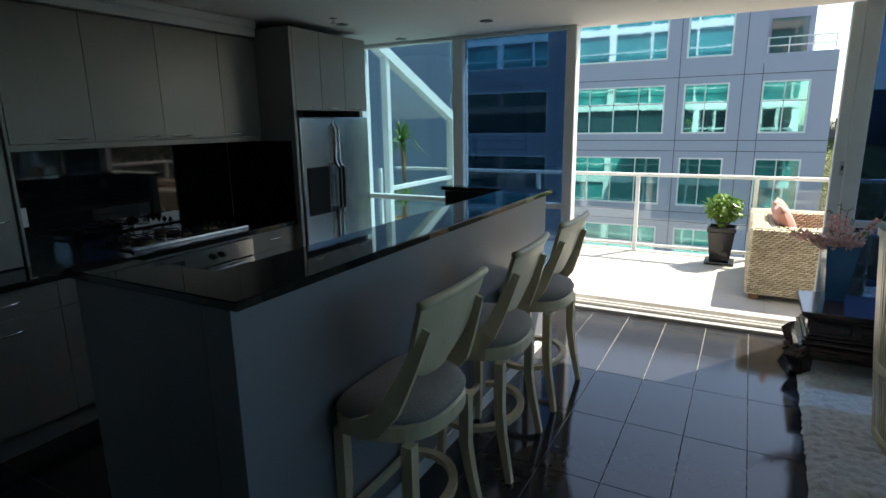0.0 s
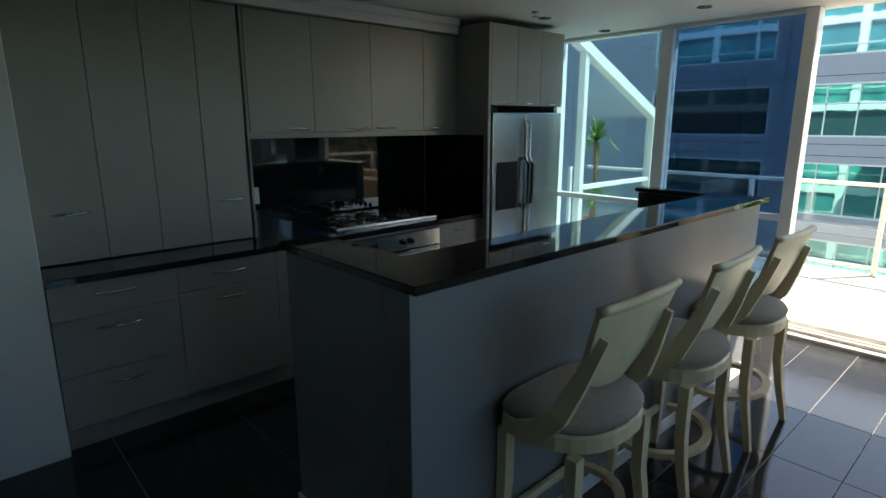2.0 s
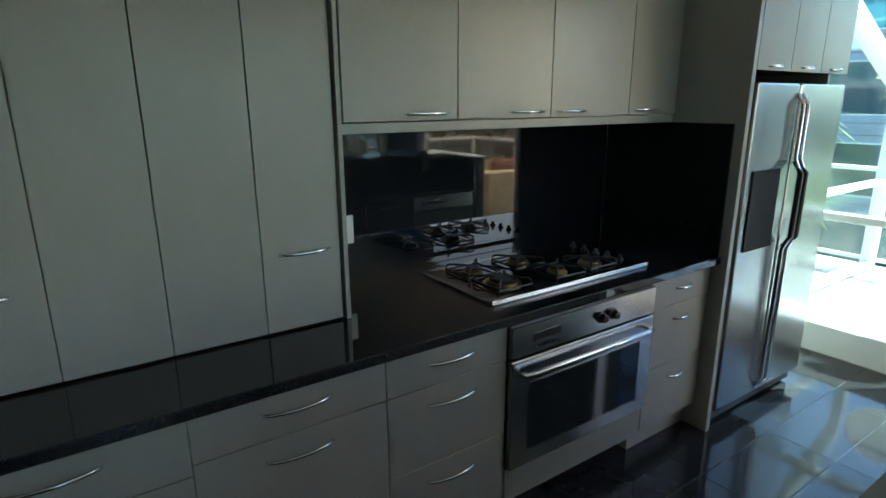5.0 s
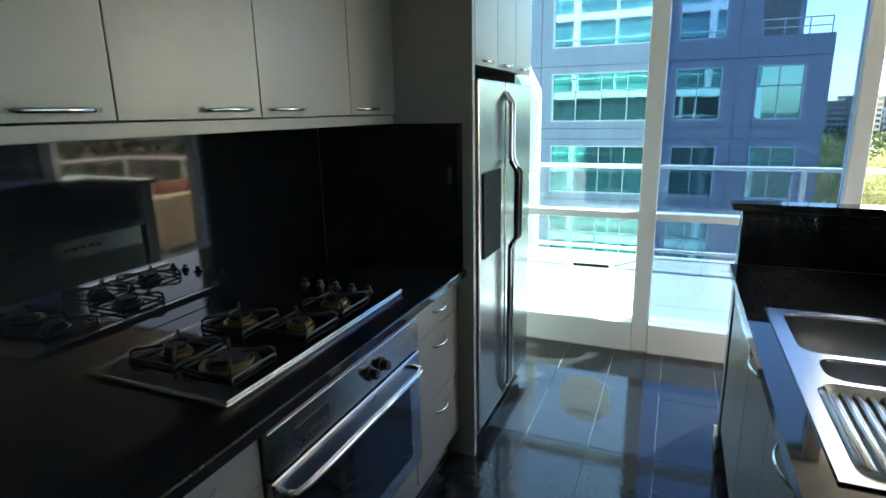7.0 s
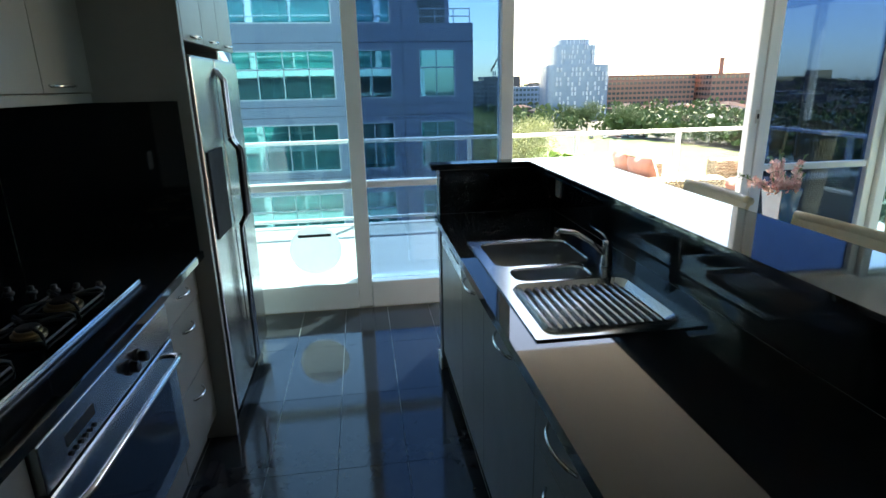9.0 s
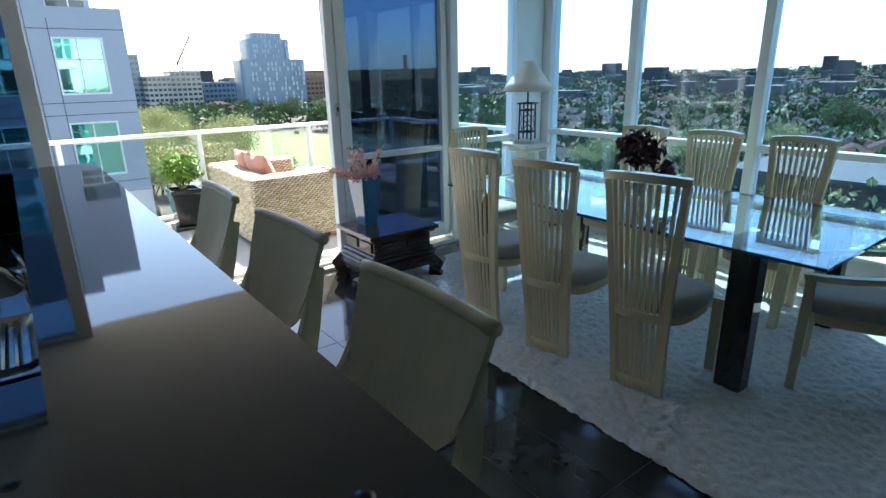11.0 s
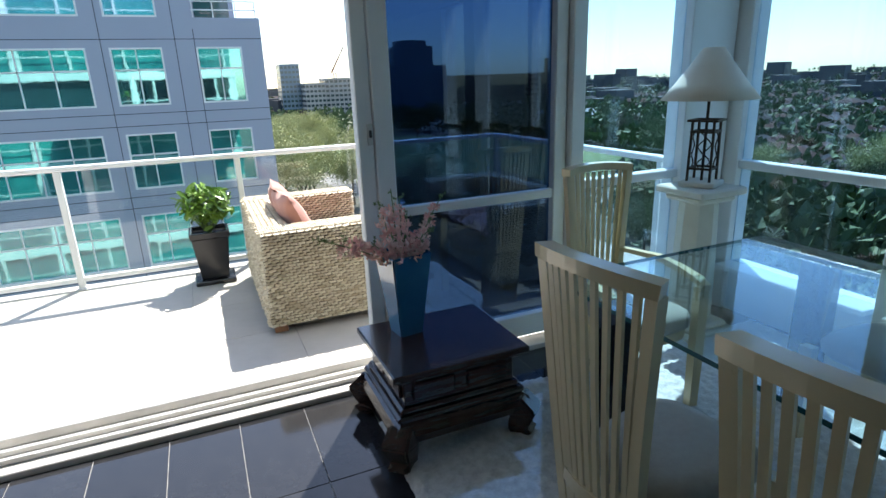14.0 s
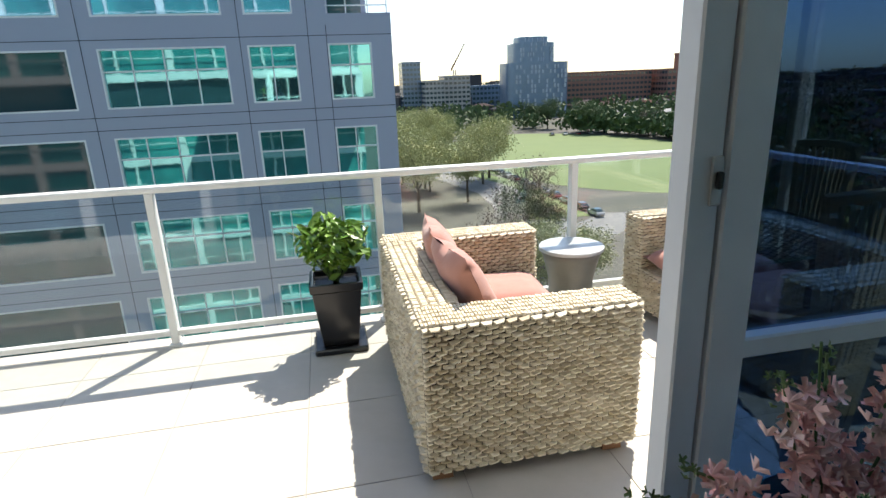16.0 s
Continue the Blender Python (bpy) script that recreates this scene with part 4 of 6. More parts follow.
# pedestal with table lamp
ped = thing("pedestal", "cream stone pedestal column with square capital", "pedestal", m=pose(2.47, 4.55, 0) @ Matrix.Diagonal((1.22, 1.22, 1.03, 1)))
part("base", boxm(-0.15, -0.15, 0.0, 0.15, 0.15, 0.05, bev=0.008), M_STONE, ped)
part("base", boxm(-0.125, -0.125, 0.05, 0.125, 0.125, 0.085, bev=0.012), M_STONE, ped)
bm = bmesh.new()
lathe(bm, [(0.102, 0.085), (0.10, 0.12), (0.095, 0.45), (0.085, 0.78)], 8)
part("shaft", bm, M_STONE, ped)
part("capital", boxm(-0.11, -0.11, 0.78, 0.11, 0.11, 0.82, bev=0.014), M_STONE, ped)
part("capital", boxm(-0.14, -0.14, 0.82, 0.14, 0.14, 0.86, bev=0.008), M_STONE, ped)
lamp = thing("table_lamp", "bronze cage table lamp with pale conical shade", "lamp", m=pose(2.47, 4.55, 0.8863, 0, 0, 25))
part("base", boxm(-0.095, -0.095, 0, 0.095, 0.095, 0.03, bev=0.006), M_STONE, lamp)
for sx in (-1, 1):
    for sy in (-1, 1):
        bm = bmesh.new()
        tube(bm, [(sx * 0.06, sy * 0.06, 0.03), (sx * 0.056, sy * 0.056, 0.36)], 0.006, square=True)
        part("upright", bm, M_BRONZE, lamp)
for z in (0.10, 0.30, 0.36):
    bm = bmesh.new()
    r = 0.075 if z > 0.35 else 0.06
    tube(bm, [(-r, -r, z), (r, -r, z), (r, r, z), (-r, r, z)], 0.006, square=True, closed=True)
    part("cross_bar", bm, M_BRONZE, lamp)
for a in range(4):
    bm = bmesh.new()
    tube(bm, [(0.018 * math.sin(k * 1.3), 0.06, 0.10 + 0.02 * k) for k in range(11)], 0.004, seg=6)
    bm.transform(Matrix.Rotation(a * math.pi / 2, 4, "Z"))
    part("scroll", bm, M_BRONZE, lamp, "wavy bronze wire")
bm = bmesh.new()
tube(bm, [(0, 0, 0.03), (0, 0, 0.73)], 0.008, seg=8)
part("stem", bm, M_BRONZE, lamp)
bm = bmesh.new()
prof = [(0.250, 0.470), (0.185, 0.55), (0.118, 0.64), (0.052, 0.735), (0.049, 0.735), (0.115, 0.638), (0.182, 0.547), (0.246, 0.472)]
ring_mesh(bm, [[(r * math.cos(2 * math.pi * j / 32), r * math.sin(2 * math.pi * j / 32), z) for j in range(32)] for r, z in prof], closed=True)
part("shade", bm, M_SHADE, lamp, "pale conical paper shade", smooth=True)

# low side table with blue vase
tz = 0.49
sd = thing("side_table", "dark stained low square table with scroll feet", "side table", m=pose(0.752, 4.345, 0))
sd.scale = (1.10, 0.965, 0.87)
part("tabletop", boxm(-0.275, -0.275, tz - 0.035, 0.275, 0.275, tz, bev=0.006), M_DWOOD, sd)
part("moulding", boxm(-0.255, -0.255, tz - 0.06, 0.255, 0.255, tz - 0.0355, bev=0.008), M_DWOOD, sd)
part("frieze", boxm(-0.225, -0.225, 0.30, 0.225, 0.225, tz - 0.0605, bev=0.003), M_DWOOD, sd)
for a in range(4):
    for k in (-1, 1):
        bm = boxm(0.2255, k * 0.11 - 0.085, 0.325, 0.236, k * 0.11 + 0.085, 0.41, bev=0.006)
        bm.transform(Matrix.Rotation(a * math.pi / 2, 4, "Z"))
        part("panel", bm, M_DWOOD, sd)
for i, (r, z0, z1) in enumerate(((0.245, 0.27, 0.2995), (0.262, 0.235, 0.2695))):
    part("moulding", boxm(-r, -r, z0, r, r, z1, bev=0.010), M_DWOOD, sd)
def skirt(z, r):
    return [(r * cx, r * cy, z) for cx, cy in ((-1, -1), (1, -1), (1, 1), (-1, 1))]
part("skirt", ring_mesh(bmesh.new(), [skirt(0.12, 0.24), skirt(0.14, 0.275), skirt(0.18, 0.285), skirt(0.22, 0.27), skirt(0.2345, 0.25)]), M_DWOOD, sd, "bulging carved skirt")
for sx in (-1, 1):
    for sy in (-1, 1):
        bm = bmesh.new()
        tube(bm, [(sx * 0.23, sy * 0.23, 0.20), (sx * 0.265, sy * 0.265, 0.14), (sx * 0.25, sy * 0.25, 0.08), (sx * 0.245, sy * 0.245, 0.04), (sx * 0.27, sy * 0.27, 0.0)], [0.05, 0.055, 0.045, 0.04, 0.045], square=True, up=(sx, -sy, 0))
        bmesh.ops.bevel(bm, geom=bm.edges[:], offset=0.008, segments=2, affect="EDGES")
        part("foot", bm, M_DWOOD, sd, "scrolled dark wood foot")
vs_ = thing("tall_vase", "tall square tapered blue vase with pink blossom", "vase", m=pose(0.645, 4.465, tz * 0.87 + 0.0005, 0, 0, 8))
bm = bmesh.new()
def sq(r, z):
    return [(r * cx, r * cy, z) for cx, cy in ((-1, -1), (1, -1), (1, 1), (-1, 1))]
ring_mesh(bm, [sq(0.055, 0), sq(0.094, 0.372), sq(0.088, 0.375), sq(0.084, 0.345), sq(0.05, 0.02)])
bmesh.ops.bevel(bm, geom=[e for e in bm.edges if abs(e.verts[0].co.z - e.verts[1].co.z) > 0.05], offset=0.006, segments=2, affect="EDGES")
part("vase", bm, M_VASE, vs_, "glossy blue glazed vase")
rnd = random.Random(11)
bmf, bms = bmesh.new(), bmesh.new()
STALKS = [(3.05, 0.33, 0.20), (2.75, 0.22, 0.17), (3.5, 0.15, 0.14), (2.2, 0.07, 0.27), (1.7, 0.03, 0.32), (1.1, 0.06, 0.28), (4.4, 0.06, 0.15), (5.2, 0.08, 0.14), (0.3, 0.25, 0.30), (0.1, 0.13, 0.18), (5.8, 0.10, 0.15), (0.9, 0.13, 0.20), (3.9, 0.09, 0.16)]
bmb = bmesh.new()
for a, lean, h in STALKS:
    pts = []
    for q in range(7):
        f = q / 6
        pts.append(Vector((math.cos(a) * (0.03 + lean * f), math.sin(a) * (0.03 + lean * f), 0.32 + h * f - 0.04 * f * f * (lean > 0.2))))
    tube(bms, pts, 0.0025, seg=5)
    for q in range(30):
        f = rnd.uniform(0.12, 1.0)
        i = min(5, int(f * 6))
        base = pts[i].lerp(pts[i + 1], f * 6 - i)
        sp = 0.022 * (1.15 - 0.75 * f)
        c0 = base + Vector((rnd.gauss(0, sp), rnd.gauss(0, sp), rnd.gauss(0, 0.010)))
        e = Euler((rnd.uniform(0.5, 1.7), rnd.uniform(-0.5, 0.5), rnd.uniform(0, 6.3))).to_matrix()
        bud = f > 0.84
        s = rnd.uniform(0.007, 0.011) if bud else rnd.uniform(0.018, 0.025) * (1.15 - 0.35 * f)
        bm = bmb if bud else bmf
        ctr = bm.verts.new(c0 - e @ Vector((0, 0, s * 0.45)))
        ring = [bm.verts.new(c0 + e @ Vector((s * (0.42 if j % 3 == 0 else 1.05) * math.cos(j * 0.4189), s * (0.42 if j % 3 == 0 else 1.05) * math.sin(j * 0.4189), s * (0.0 if j % 3 == 0 else rnd.uniform(0.1, 0.4))))) for j in range(15)]
        for j in range(15):
            bm.faces.new((ctr, ring[j], ring[(j + 1) % 15]))
part("bud", bmb, M_STEM, vs_, "pale green flower buds")["kind"] = "stuff"
part("stem", bms, M_STEM, vs_)["kind"] = "stuff"
part("blossom", bmf, M_PINK, vs_, "pink blossom sprays")["kind"] = "stuff"
# dark cabinet by the dining windows
cb = thing("sideboard", "dark polished wooden sideboard on the dark floor", "sideboard")
part("body", boxm(1.00, -0.72, 0.06, 1.50, 0.655, 0.82, bev=0.004), M_DWOOD, cb)
part("top", boxm(0.97, -0.75, 0.8205, 1.53, 0.685, 0.855, bev=0.008, seg=2), M_DWOOD, cb, "polished dark wood top")
for k in range(3):
    y = -0.70 + 0.452 * k
    door = part("door", boxm(0.982, y, 0.12, 0.9995, y + 0.44, 0.62, bev=0.004), M_DWOOD, cb)
    part("knob", boxm(0.966, y + 0.39, 0.36, 0.9815, y + 0.405, 0.40, bev=0.004), M_BRASS, door, "small brass knob")
    drawer = part("drawer_front", boxm(0.982, y, 0.64, 0.9995, y + 0.44, 0.80, bev=0.004), M_DWOOD, cb)
    part("knob", boxm(0.966, y + 0.20, 0.71, 0.9815, y + 0.24, 0.73, bev=0.004), M_BRASS, drawer, "small brass knob")
part("end_panel", boxm(1.06, 0.6555, 0.14, 1.44, 0.667, 0.76, bev=0.006), M_DWOOD, cb)
for x in (1.05, 1.45):
    for y in (-0.66, 0.60):
        part("foot", boxm(x - 0.03, y - 0.03, 0, x + 0.03, y + 0.03, 0.059), M_DWOOD, cb)

# ---- ceiling lamps ----
for x, y in ((-1.80, 4.22), (-2.80, 3.74), (-2.83, 4.62), (-2.35, 2.3), (-2.35, 0.9), (-0.6, 2.4)):
    d = thing("downlight", "small recessed chrome ceiling downlight, switched off", "ceiling light", "ceiling downlights", m=pose(x, y, ZC))
    bm = bmesh.new()
    ring_mesh(bm, [[(r * math.cos(2 * math.pi * j / 24), r * math.sin(2 * math.pi * j / 24), z) for j in range(24)] for r, z in ((0.052, -0.0005), (0.05, -0.006), (0.036, -0.004), (0.036, -0.0005))], closed=True)
    part("rim", bm, M_CHROME, d)
    bm = bmesh.new()
    lathe(bm, [(0.034, -0.003), (0.02, -0.0015)], 20)
    part("lens", bm, M_BLACKP, d)
spk = thing("sprinkler", "small chrome ceiling sprinkler head", "sprinkler", m=pose(-2.70, 3.50, ZC))
bm = bmesh.new()
lathe(bm, [(0.03, -0.001), (0.028, -0.006), (0.01, -0.008), (0.01, -0.03), (0.022, -0.032), (0.022, -0.035)], 16)
part("head", bm, M_CHROME, spk)
# round glass vent in the kitchen window
ven = thing("window_vent", "round white plastic vent in the window glass", "vent", m=pose(-2.67, YG - 0.012, 0.44))
bm = bmesh.new()
lathe(bm, [(0.18, -0.002), (0.18, 0.004), (0.17, 0.007)], 40)
bm.transform(Matrix.Rotation(math.pi / 2, 4, "X"))
part("disc", bm, M_VENT, ven)
part("slot", boxm(-0.115, -0.0095, 0.095, 0.115, -0.0072, 0.115), M_BLACKP, ven)

# ---- terrace furniture ----
def weave_wall(bm, p0, p1, z0, z1, nrm, pitch=0.046, row=0.0185, depth=0.017, seed=1, horiz=True):
    """Plaited courses of seagrass along a flat face from p0 to p1."""
    rnd = random.Random(seed)
    a, b = Vector(p0), Vector(p1)
    L = (b - a).length
    d = (b - a) / L
    n = Vector(nrm)
    zr = int((z1 - z0) / row)
    row = (z1 - z0) / zr
    m = int(L / pitch)
    pw = L / m
    for r in range(zr):
        zc = z0 + (r + 0.5) * row
        for k in range(m + (r % 2)):
            s0 = (k - 0.5 * (r % 2)) * pw
            lo, hi = max(0.0, s0), min(L, s0 + pw)
            if hi - lo < 0.006:
                continue
            c = a + d * ((lo + hi) / 2)
            hw, hh, dd = (hi - lo) * 0.48, row * 0.47, depth * rnd.uniform(0.65, 1.3)
            tilt = rnd.uniform(-0.0005, 0.0042)
            up = Vector((0, 0, 1))
            base = c + Vector((0, 0, zc))
            o = [base - d * hw - up * (hh * 0.88 + tilt), base + d * hw - up * (hh * 0.88 - tilt), base + d * hw + up * (hh * 0.88 + tilt), base - d * hw + up * (hh * 0.88 - tilt)]
            i_ = [base - d * hw * 0.6 - up * (hh * 0.34 + tilt) + n * dd, base + d * hw * 0.6 - up * (hh * 0.34 - tilt) + n * dd, base + d * hw * 0.6 + up * (hh * 0.34 + tilt) + n * dd, base - d * hw * 0.6 + up * (hh * 0.34 - tilt) + n * dd]
            vo, vi = [bm.verts.new(q) for q in o], [bm.verts.new(q) for q in i_]
            bm.faces.new(vi)
            for j in range(4):
                bm.faces.new((vo[j], vo[(j + 1) % 4], vi[(j + 1) % 4], vi[j]))


def weave_top(bm, x0, y0, x1, y1, z, seed):
    rnd = random.Random(seed)
    long_x = (x1 - x0) > (y1 - y0)
    nx, ny = (max(1, int((x1 - x0) / 0.034)), max(1, int((y1 - y0) / 0.0135))) if not long_x else (max(1, int((x1 - x0) / 0.0135)), max(1, int((y1 - y0) / 0.034)))
    dx, dy = (x1 - x0) / nx, (y1 - y0) / ny
    for i in range(nx):
        for j in range(ny):
            cx, cy = x0 + (i + 0.5) * dx, y0 + (j + 0.5) * dy
            zz = z + rnd.uniform(0.006, 0.010)
            vo = [bm.verts.new((cx + sx * dx * 0.46, cy + sy * dy * 0.46, z)) for sx, sy in ((-1, -1), (1, -1), (1, 1), (-1, 1))]
            vi = [bm.verts.new((cx + sx * dx * 0.33, cy + sy * dy * 0.33, zz)) for sx, sy in ((-1, -1), (1, -1), (1, 1), (-1, 1))]
            bm.faces.new(vi)
            for k in range(4):
                bm.faces.new((vo[k], vo[(k + 1) % 4], vi[(k + 1) % 4], vi[k]))


def woven_block(name, parent, x0, y0, x1, y1, z0, z1, seed, inner=False):
    # inner block, coloured dark to stand for shade behind the strands
    core = part(name, boxm(x0 + 0.004, y0 + 0.004, z0, x1 - 0.004, y1 - 0.004, z1, bev=0.012), M_WEAVESHADE, parent)
    bm = bmesh.new()
    weave_wall(bm, (x0, y0, 0), (x1, y0, 0), z0, z1, (0, -1, 0), seed=seed)
    weave_wall(bm, (x1, y0, 0), (x1, y1, 0), z0, z1, (1, 0, 0), seed=seed + 1)
    weave_wall(bm, (x1, y1, 0), (x0, y1, 0), z0, z1, (0, 1, 0), seed=seed + 2)
    weave_wall(bm, (x0, y1, 0), (x0, y0, 0), z0, z1, (-1, 0, 0), seed=seed + 3)
    weave_top(bm, x0, y0, x1, y1, z1, seed + 4)
    w = part("weave", bm, M_RATTAN, core, "plaited seagrass strands")
    w["kind"] = "stuff"
    return core


def cushion(name, parent, sx, sy, sz, m, seed=1):
    bm = bmesh.new()
    n = 12
    def top(u, v, s):
        x, y = (u - 0.5) * 2, (v - 0.5) * 2
        e = (1 - abs(x) ** 3.2) * (1 - abs(y) ** 3.2)
        k = 1 - 0.06 * (1 - abs(x * y))
        return Vector((x * sx * k, y * sy * k, s * sz * max(0.0, e) ** 0.5)) + 0.010 * noise.noise_vector(Vector((x * 2, y * 2, s + seed)))
    for s in (-1, 1):
        grid_mesh(bm, lambda u, v: top(u, v, s), n, n)
    bmesh.ops.remove_doubles(bm, verts=bm.verts[:], dist=0.004)
    bmesh.ops.recalc_face_normals(bm, faces=bm.faces[:])
    bm.transform(m)
    return part(name, bm, M_CUSH, parent, smooth=True)


def outdoor_sofa(name, label, cat, m, length, depth, h=0.68, seat=True, cushions=2, seed=0):
    """Local frame: length along y from 0, back along x = 0, sitter faces +x."""
    s = thing(name, label, cat, m=m)
    for x in (0.06, depth - 0.08):
        for y in (0.06, length - 0.06):
            part("foot", boxm(x - 0.04, y - 0.035, 0.0, x + 0.04, y + 0.035, 0.052), M_TEAK, s, "small teak block foot")
    woven_block("arm", s, 0.0, 0.0, depth, 0.17, 0.05, h, seed + 10)
    woven_block("arm", s, 0.0, length - 0.17, depth, length, 0.05, h, seed + 20)
    woven_block("backrest", s, 0.0, 0.172, 0.17, length - 0.172, 0.05, h, seed + 30)
    woven_block("seat_base", s, 0.172, 0.172, depth - 0.01, length - 0.172, 0.05, 0.28, seed + 40)
    ny = cushions
    w = (length - 0.36) / ny
    for k in range(ny):
        cushion("seat_cushion", s, (depth - 0.19) / 2, w / 2, 0.085, pose(0.18 + (depth - 0.19) / 2, 0.18 + w * (k + 0.5), 0.375), seed + k)
    return s


sofa = outdoor_sofa("outdoor_sofa", "woven seagrass two-seat sofa with terracotta cushions", "sofa", pose(0.155, 5.60, ZT), 1.28, 0.84, 0.645, cushions=2, seed=100)
for k, (y, r) in enumerate(((0.42, 8), (0.82, -6))):
    cu = cushion("throw_cushion", None, 0.21, 0.21, 0.07, pose(0.155 + 0.27, 5.60 + y, ZT + 0.62, 0, 66, r), 50 + k)
    tagged(cu, "square terracotta cotton cushion leaning on the sofa back", "cushion", "cushions on the sofa")
arm = outdoor_sofa("outdoor_sofa", "woven seagrass sofa by the glass balustrade corner", "sofa", pose(2.54, 7.02, ZT, 0, 0, 180), 1.45, 0.80, 0.62, cushions=2, seed=300)
drum = thing("drum_table", "round grey waisted outdoor side table", "side table", m=pose(1.33, 6.95, ZT))
bm = bmesh.new()
lathe(bm, [(0.15, 0), (0.15, 0.02), (0.135, 0.14), (0.14, 0.25), (0.17, 0.38), (0.19, 0.43)], 36)
part("body", bm, M_DRUM, drum, smooth=True)
bm = bmesh.new()
lathe(bm, [(0.19, 0.431), (0.20, 0.435), (0.20, 0.452), (0.195, 0.456)], 36)
part("top", bm, M_DRUMTOP, drum)


def pot_plant(m):
    p = thing("potted_shrub", "bushy green shrub in a square black pot", "plant", m=m)
    part("saucer", boxm(-0.15, -0.15, 0, 0.15, 0.15, 0.035, bev=0.008), M_POT, p)
    bm = bmesh.new()
    ring_mesh(bm, [sq(0.10, 0.036), sq(0.135, 0.37), sq(0.145, 0.372), sq(0.147, 0.42), sq(0.128, 0.42), sq(0.12, 0.39)])
    bmesh.ops.bevel(bm, geom=bm.edges[:], offset=0.004, segments=1, affect="EDGES")
    part("pot", bm, M_POT, p, "tapered black pot")
    bm = bmesh.new()
    for k in range(14):
        a, r = k * 2.4, 0.05 + 0.012 * k
        tube(bm, [(0, 0, 0.38), (0.4 * r * math.cos(a), 0.4 * r * math.sin(a), 0.48), (r * math.cos(a), r * math.sin(a), 0.60 + 0.008 * k)], 0.006, seg=5)
    part("branch_bunch", bm, M_STEM, p)["kind"] = "stuff"
    bm = leaf_cloud(bmesh.new(), 620, 0.235, 0.036, (0, 0, 0.61), 0.78, 21)
    part("foliage", bm, M_LEAF, p, "dense glossy green leaves")
    return p


pot_plant(pose(-0.12, 6.93, ZT))


def yucca(m):
    y = thing("yucca", "spiky yucca in a terracotta pot outside the window", "plant", m=m)
    bm = bmesh.new()
    lathe(bm, [(0.14, 0), (0.19, 0.30), (0.205, 0.30), (0.205, 0.34), (0.18, 0.34), (0.175, 0.31)], 24)
    part("pot", bm, M_TEAK, y, "terracotta pot")
    rnd = random.Random(5)
    for tx, ty, h in ((0, 0, 1.35), (0.05, -0.06, 0.55)):
        bm = bmesh.new()
        tube(bm, [(tx, ty, 0.3), (tx * 1.5 + 0.03, ty * 1.5, h * 0.6), (tx * 2, ty * 2, h)], [0.035, 0.03, 0.028], seg=8)
        part("trunk", bm, M_TEAK, y)
        bm = bmesh.new()
        for k in range(46):
            a, el, L = rnd.uniform(0, 6.28), rnd.uniform(-0.3, 1.4), rnd.uniform(0.30, 0.5)
            d = Vector((math.cos(a) * math.cos(el), math.sin(a) * math.cos(el), math.sin(el)))
            s = d.cross(Vector((0, 0, 1))).normalized() * 0.017
            b0 = Vector((tx * 2, ty * 2, h))
            q0, q1, q2 = b0, b0 + d * L * 0.55, b0 + d * L + Vector((0, 0, -0.12 * L / 0.4))
            vs = [bm.verts.new(v) for v in (q0 - s, q0 + s, q1 + s, q1 - s, q2)]
            bm.faces.new((vs[0], vs[1], vs[2], vs[3]))
            bm.faces.new((vs[3], vs[2], vs[4]))
        part("leaves", bm, M_LEAF, y, "long pointed green leaves")
    return y


yucca(pose(-4.02, 6.45, ZT))
setting("neighbour_terrace", boxm(-8.5, YG + 0.06, -0.5, -5.21, 7.32, ZT - 0.004), M_TGROUT, "neighbouring terrace floor", "floor")

# ---- outside ----
ZG = -24.0
M_GROUND = mat("far_ground", (0.055, 0.065, 0.045), 0.95, col2=(0.10, 0.095, 0.085), scale=0.03, mixw=0.3)
M_GRASS = mat("oval_grass", (0.11, 0.16, 0.055), 0.95, col2=(0.14, 0.19, 0.07), scale=0.08)
M_ROAD = mat("asphalt", (0.20, 0.20, 0.20), 0.9, col2=(0.16, 0.16, 0.16), scale=0.3)
M_FACADE = mat("blue_grey_panel", (0.36, 0.39, 0.48), 0.45, col2=(0.34, 0.37, 0.46), scale=0.4, bump=0.001, bscale=3)
M_BRICKF = mat("red_brick_far", (0.30, 0.15, 0.11), 0.9, col2=(0.24, 0.12, 0.09), scale=0.4)
M_FGLASS = mat("green_mirror_glass", (0.28, 0.62, 0.60), 0.03, 0.92, col2=(0.22, 0.54, 0.53), scale=0.5, bump=0.006, bscale=0.4, rvar=0.02)
M_FGLASSD = mat("dark_window_glass", (0.02, 0.05, 0.06), 0.05, spec=1.0, scale=0.6, rvar=0.02)
M_FMIR = mat("sky_mirror_glass", (0.38, 0.62, 0.78), 0.03, 0.92, col2=(0.34, 0.58, 0.72), scale=0.3, bump=0.004, bscale=0.4, rvar=0.02)
M_TOWER = mat("tower_glass", (0.16, 0.24, 0.34), 0.25, 0.3, col2=(0.10, 0.16, 0.24), scale=0.4)
M_TOWERW = mat("tower_panel", (0.45, 0.50, 0.56), 0.5, scale=0.5)
M_CONC = mat("far_concrete", (0.45, 0.44, 0.42), 0.8, col2=(0.38, 0.37, 0.35), scale=0.2)
M_CITY = island_mat("city_blocks", (0.035, 0.038, 0.045), (0.13, 0.125, 0.12), 0.9)
M_ROOFS = island_mat("city_roofs", (0.085, 0.046, 0.037), (0.05, 0.052, 0.06), 0.95)
M_ROOFS.node_tree.nodes["Principled BSDF"].inputs["Specular IOR Level"].default_value = 0.1
M_FLATR = mat("flat_grey_roof", (0.10, 0.105, 0.11), 0.95, col2=(0.075, 0.08, 0.088), scale=0.25)
M_DARKW = mat("dark_clad_wall", (0.035, 0.04, 0.05), 0.5, scale=0.5)
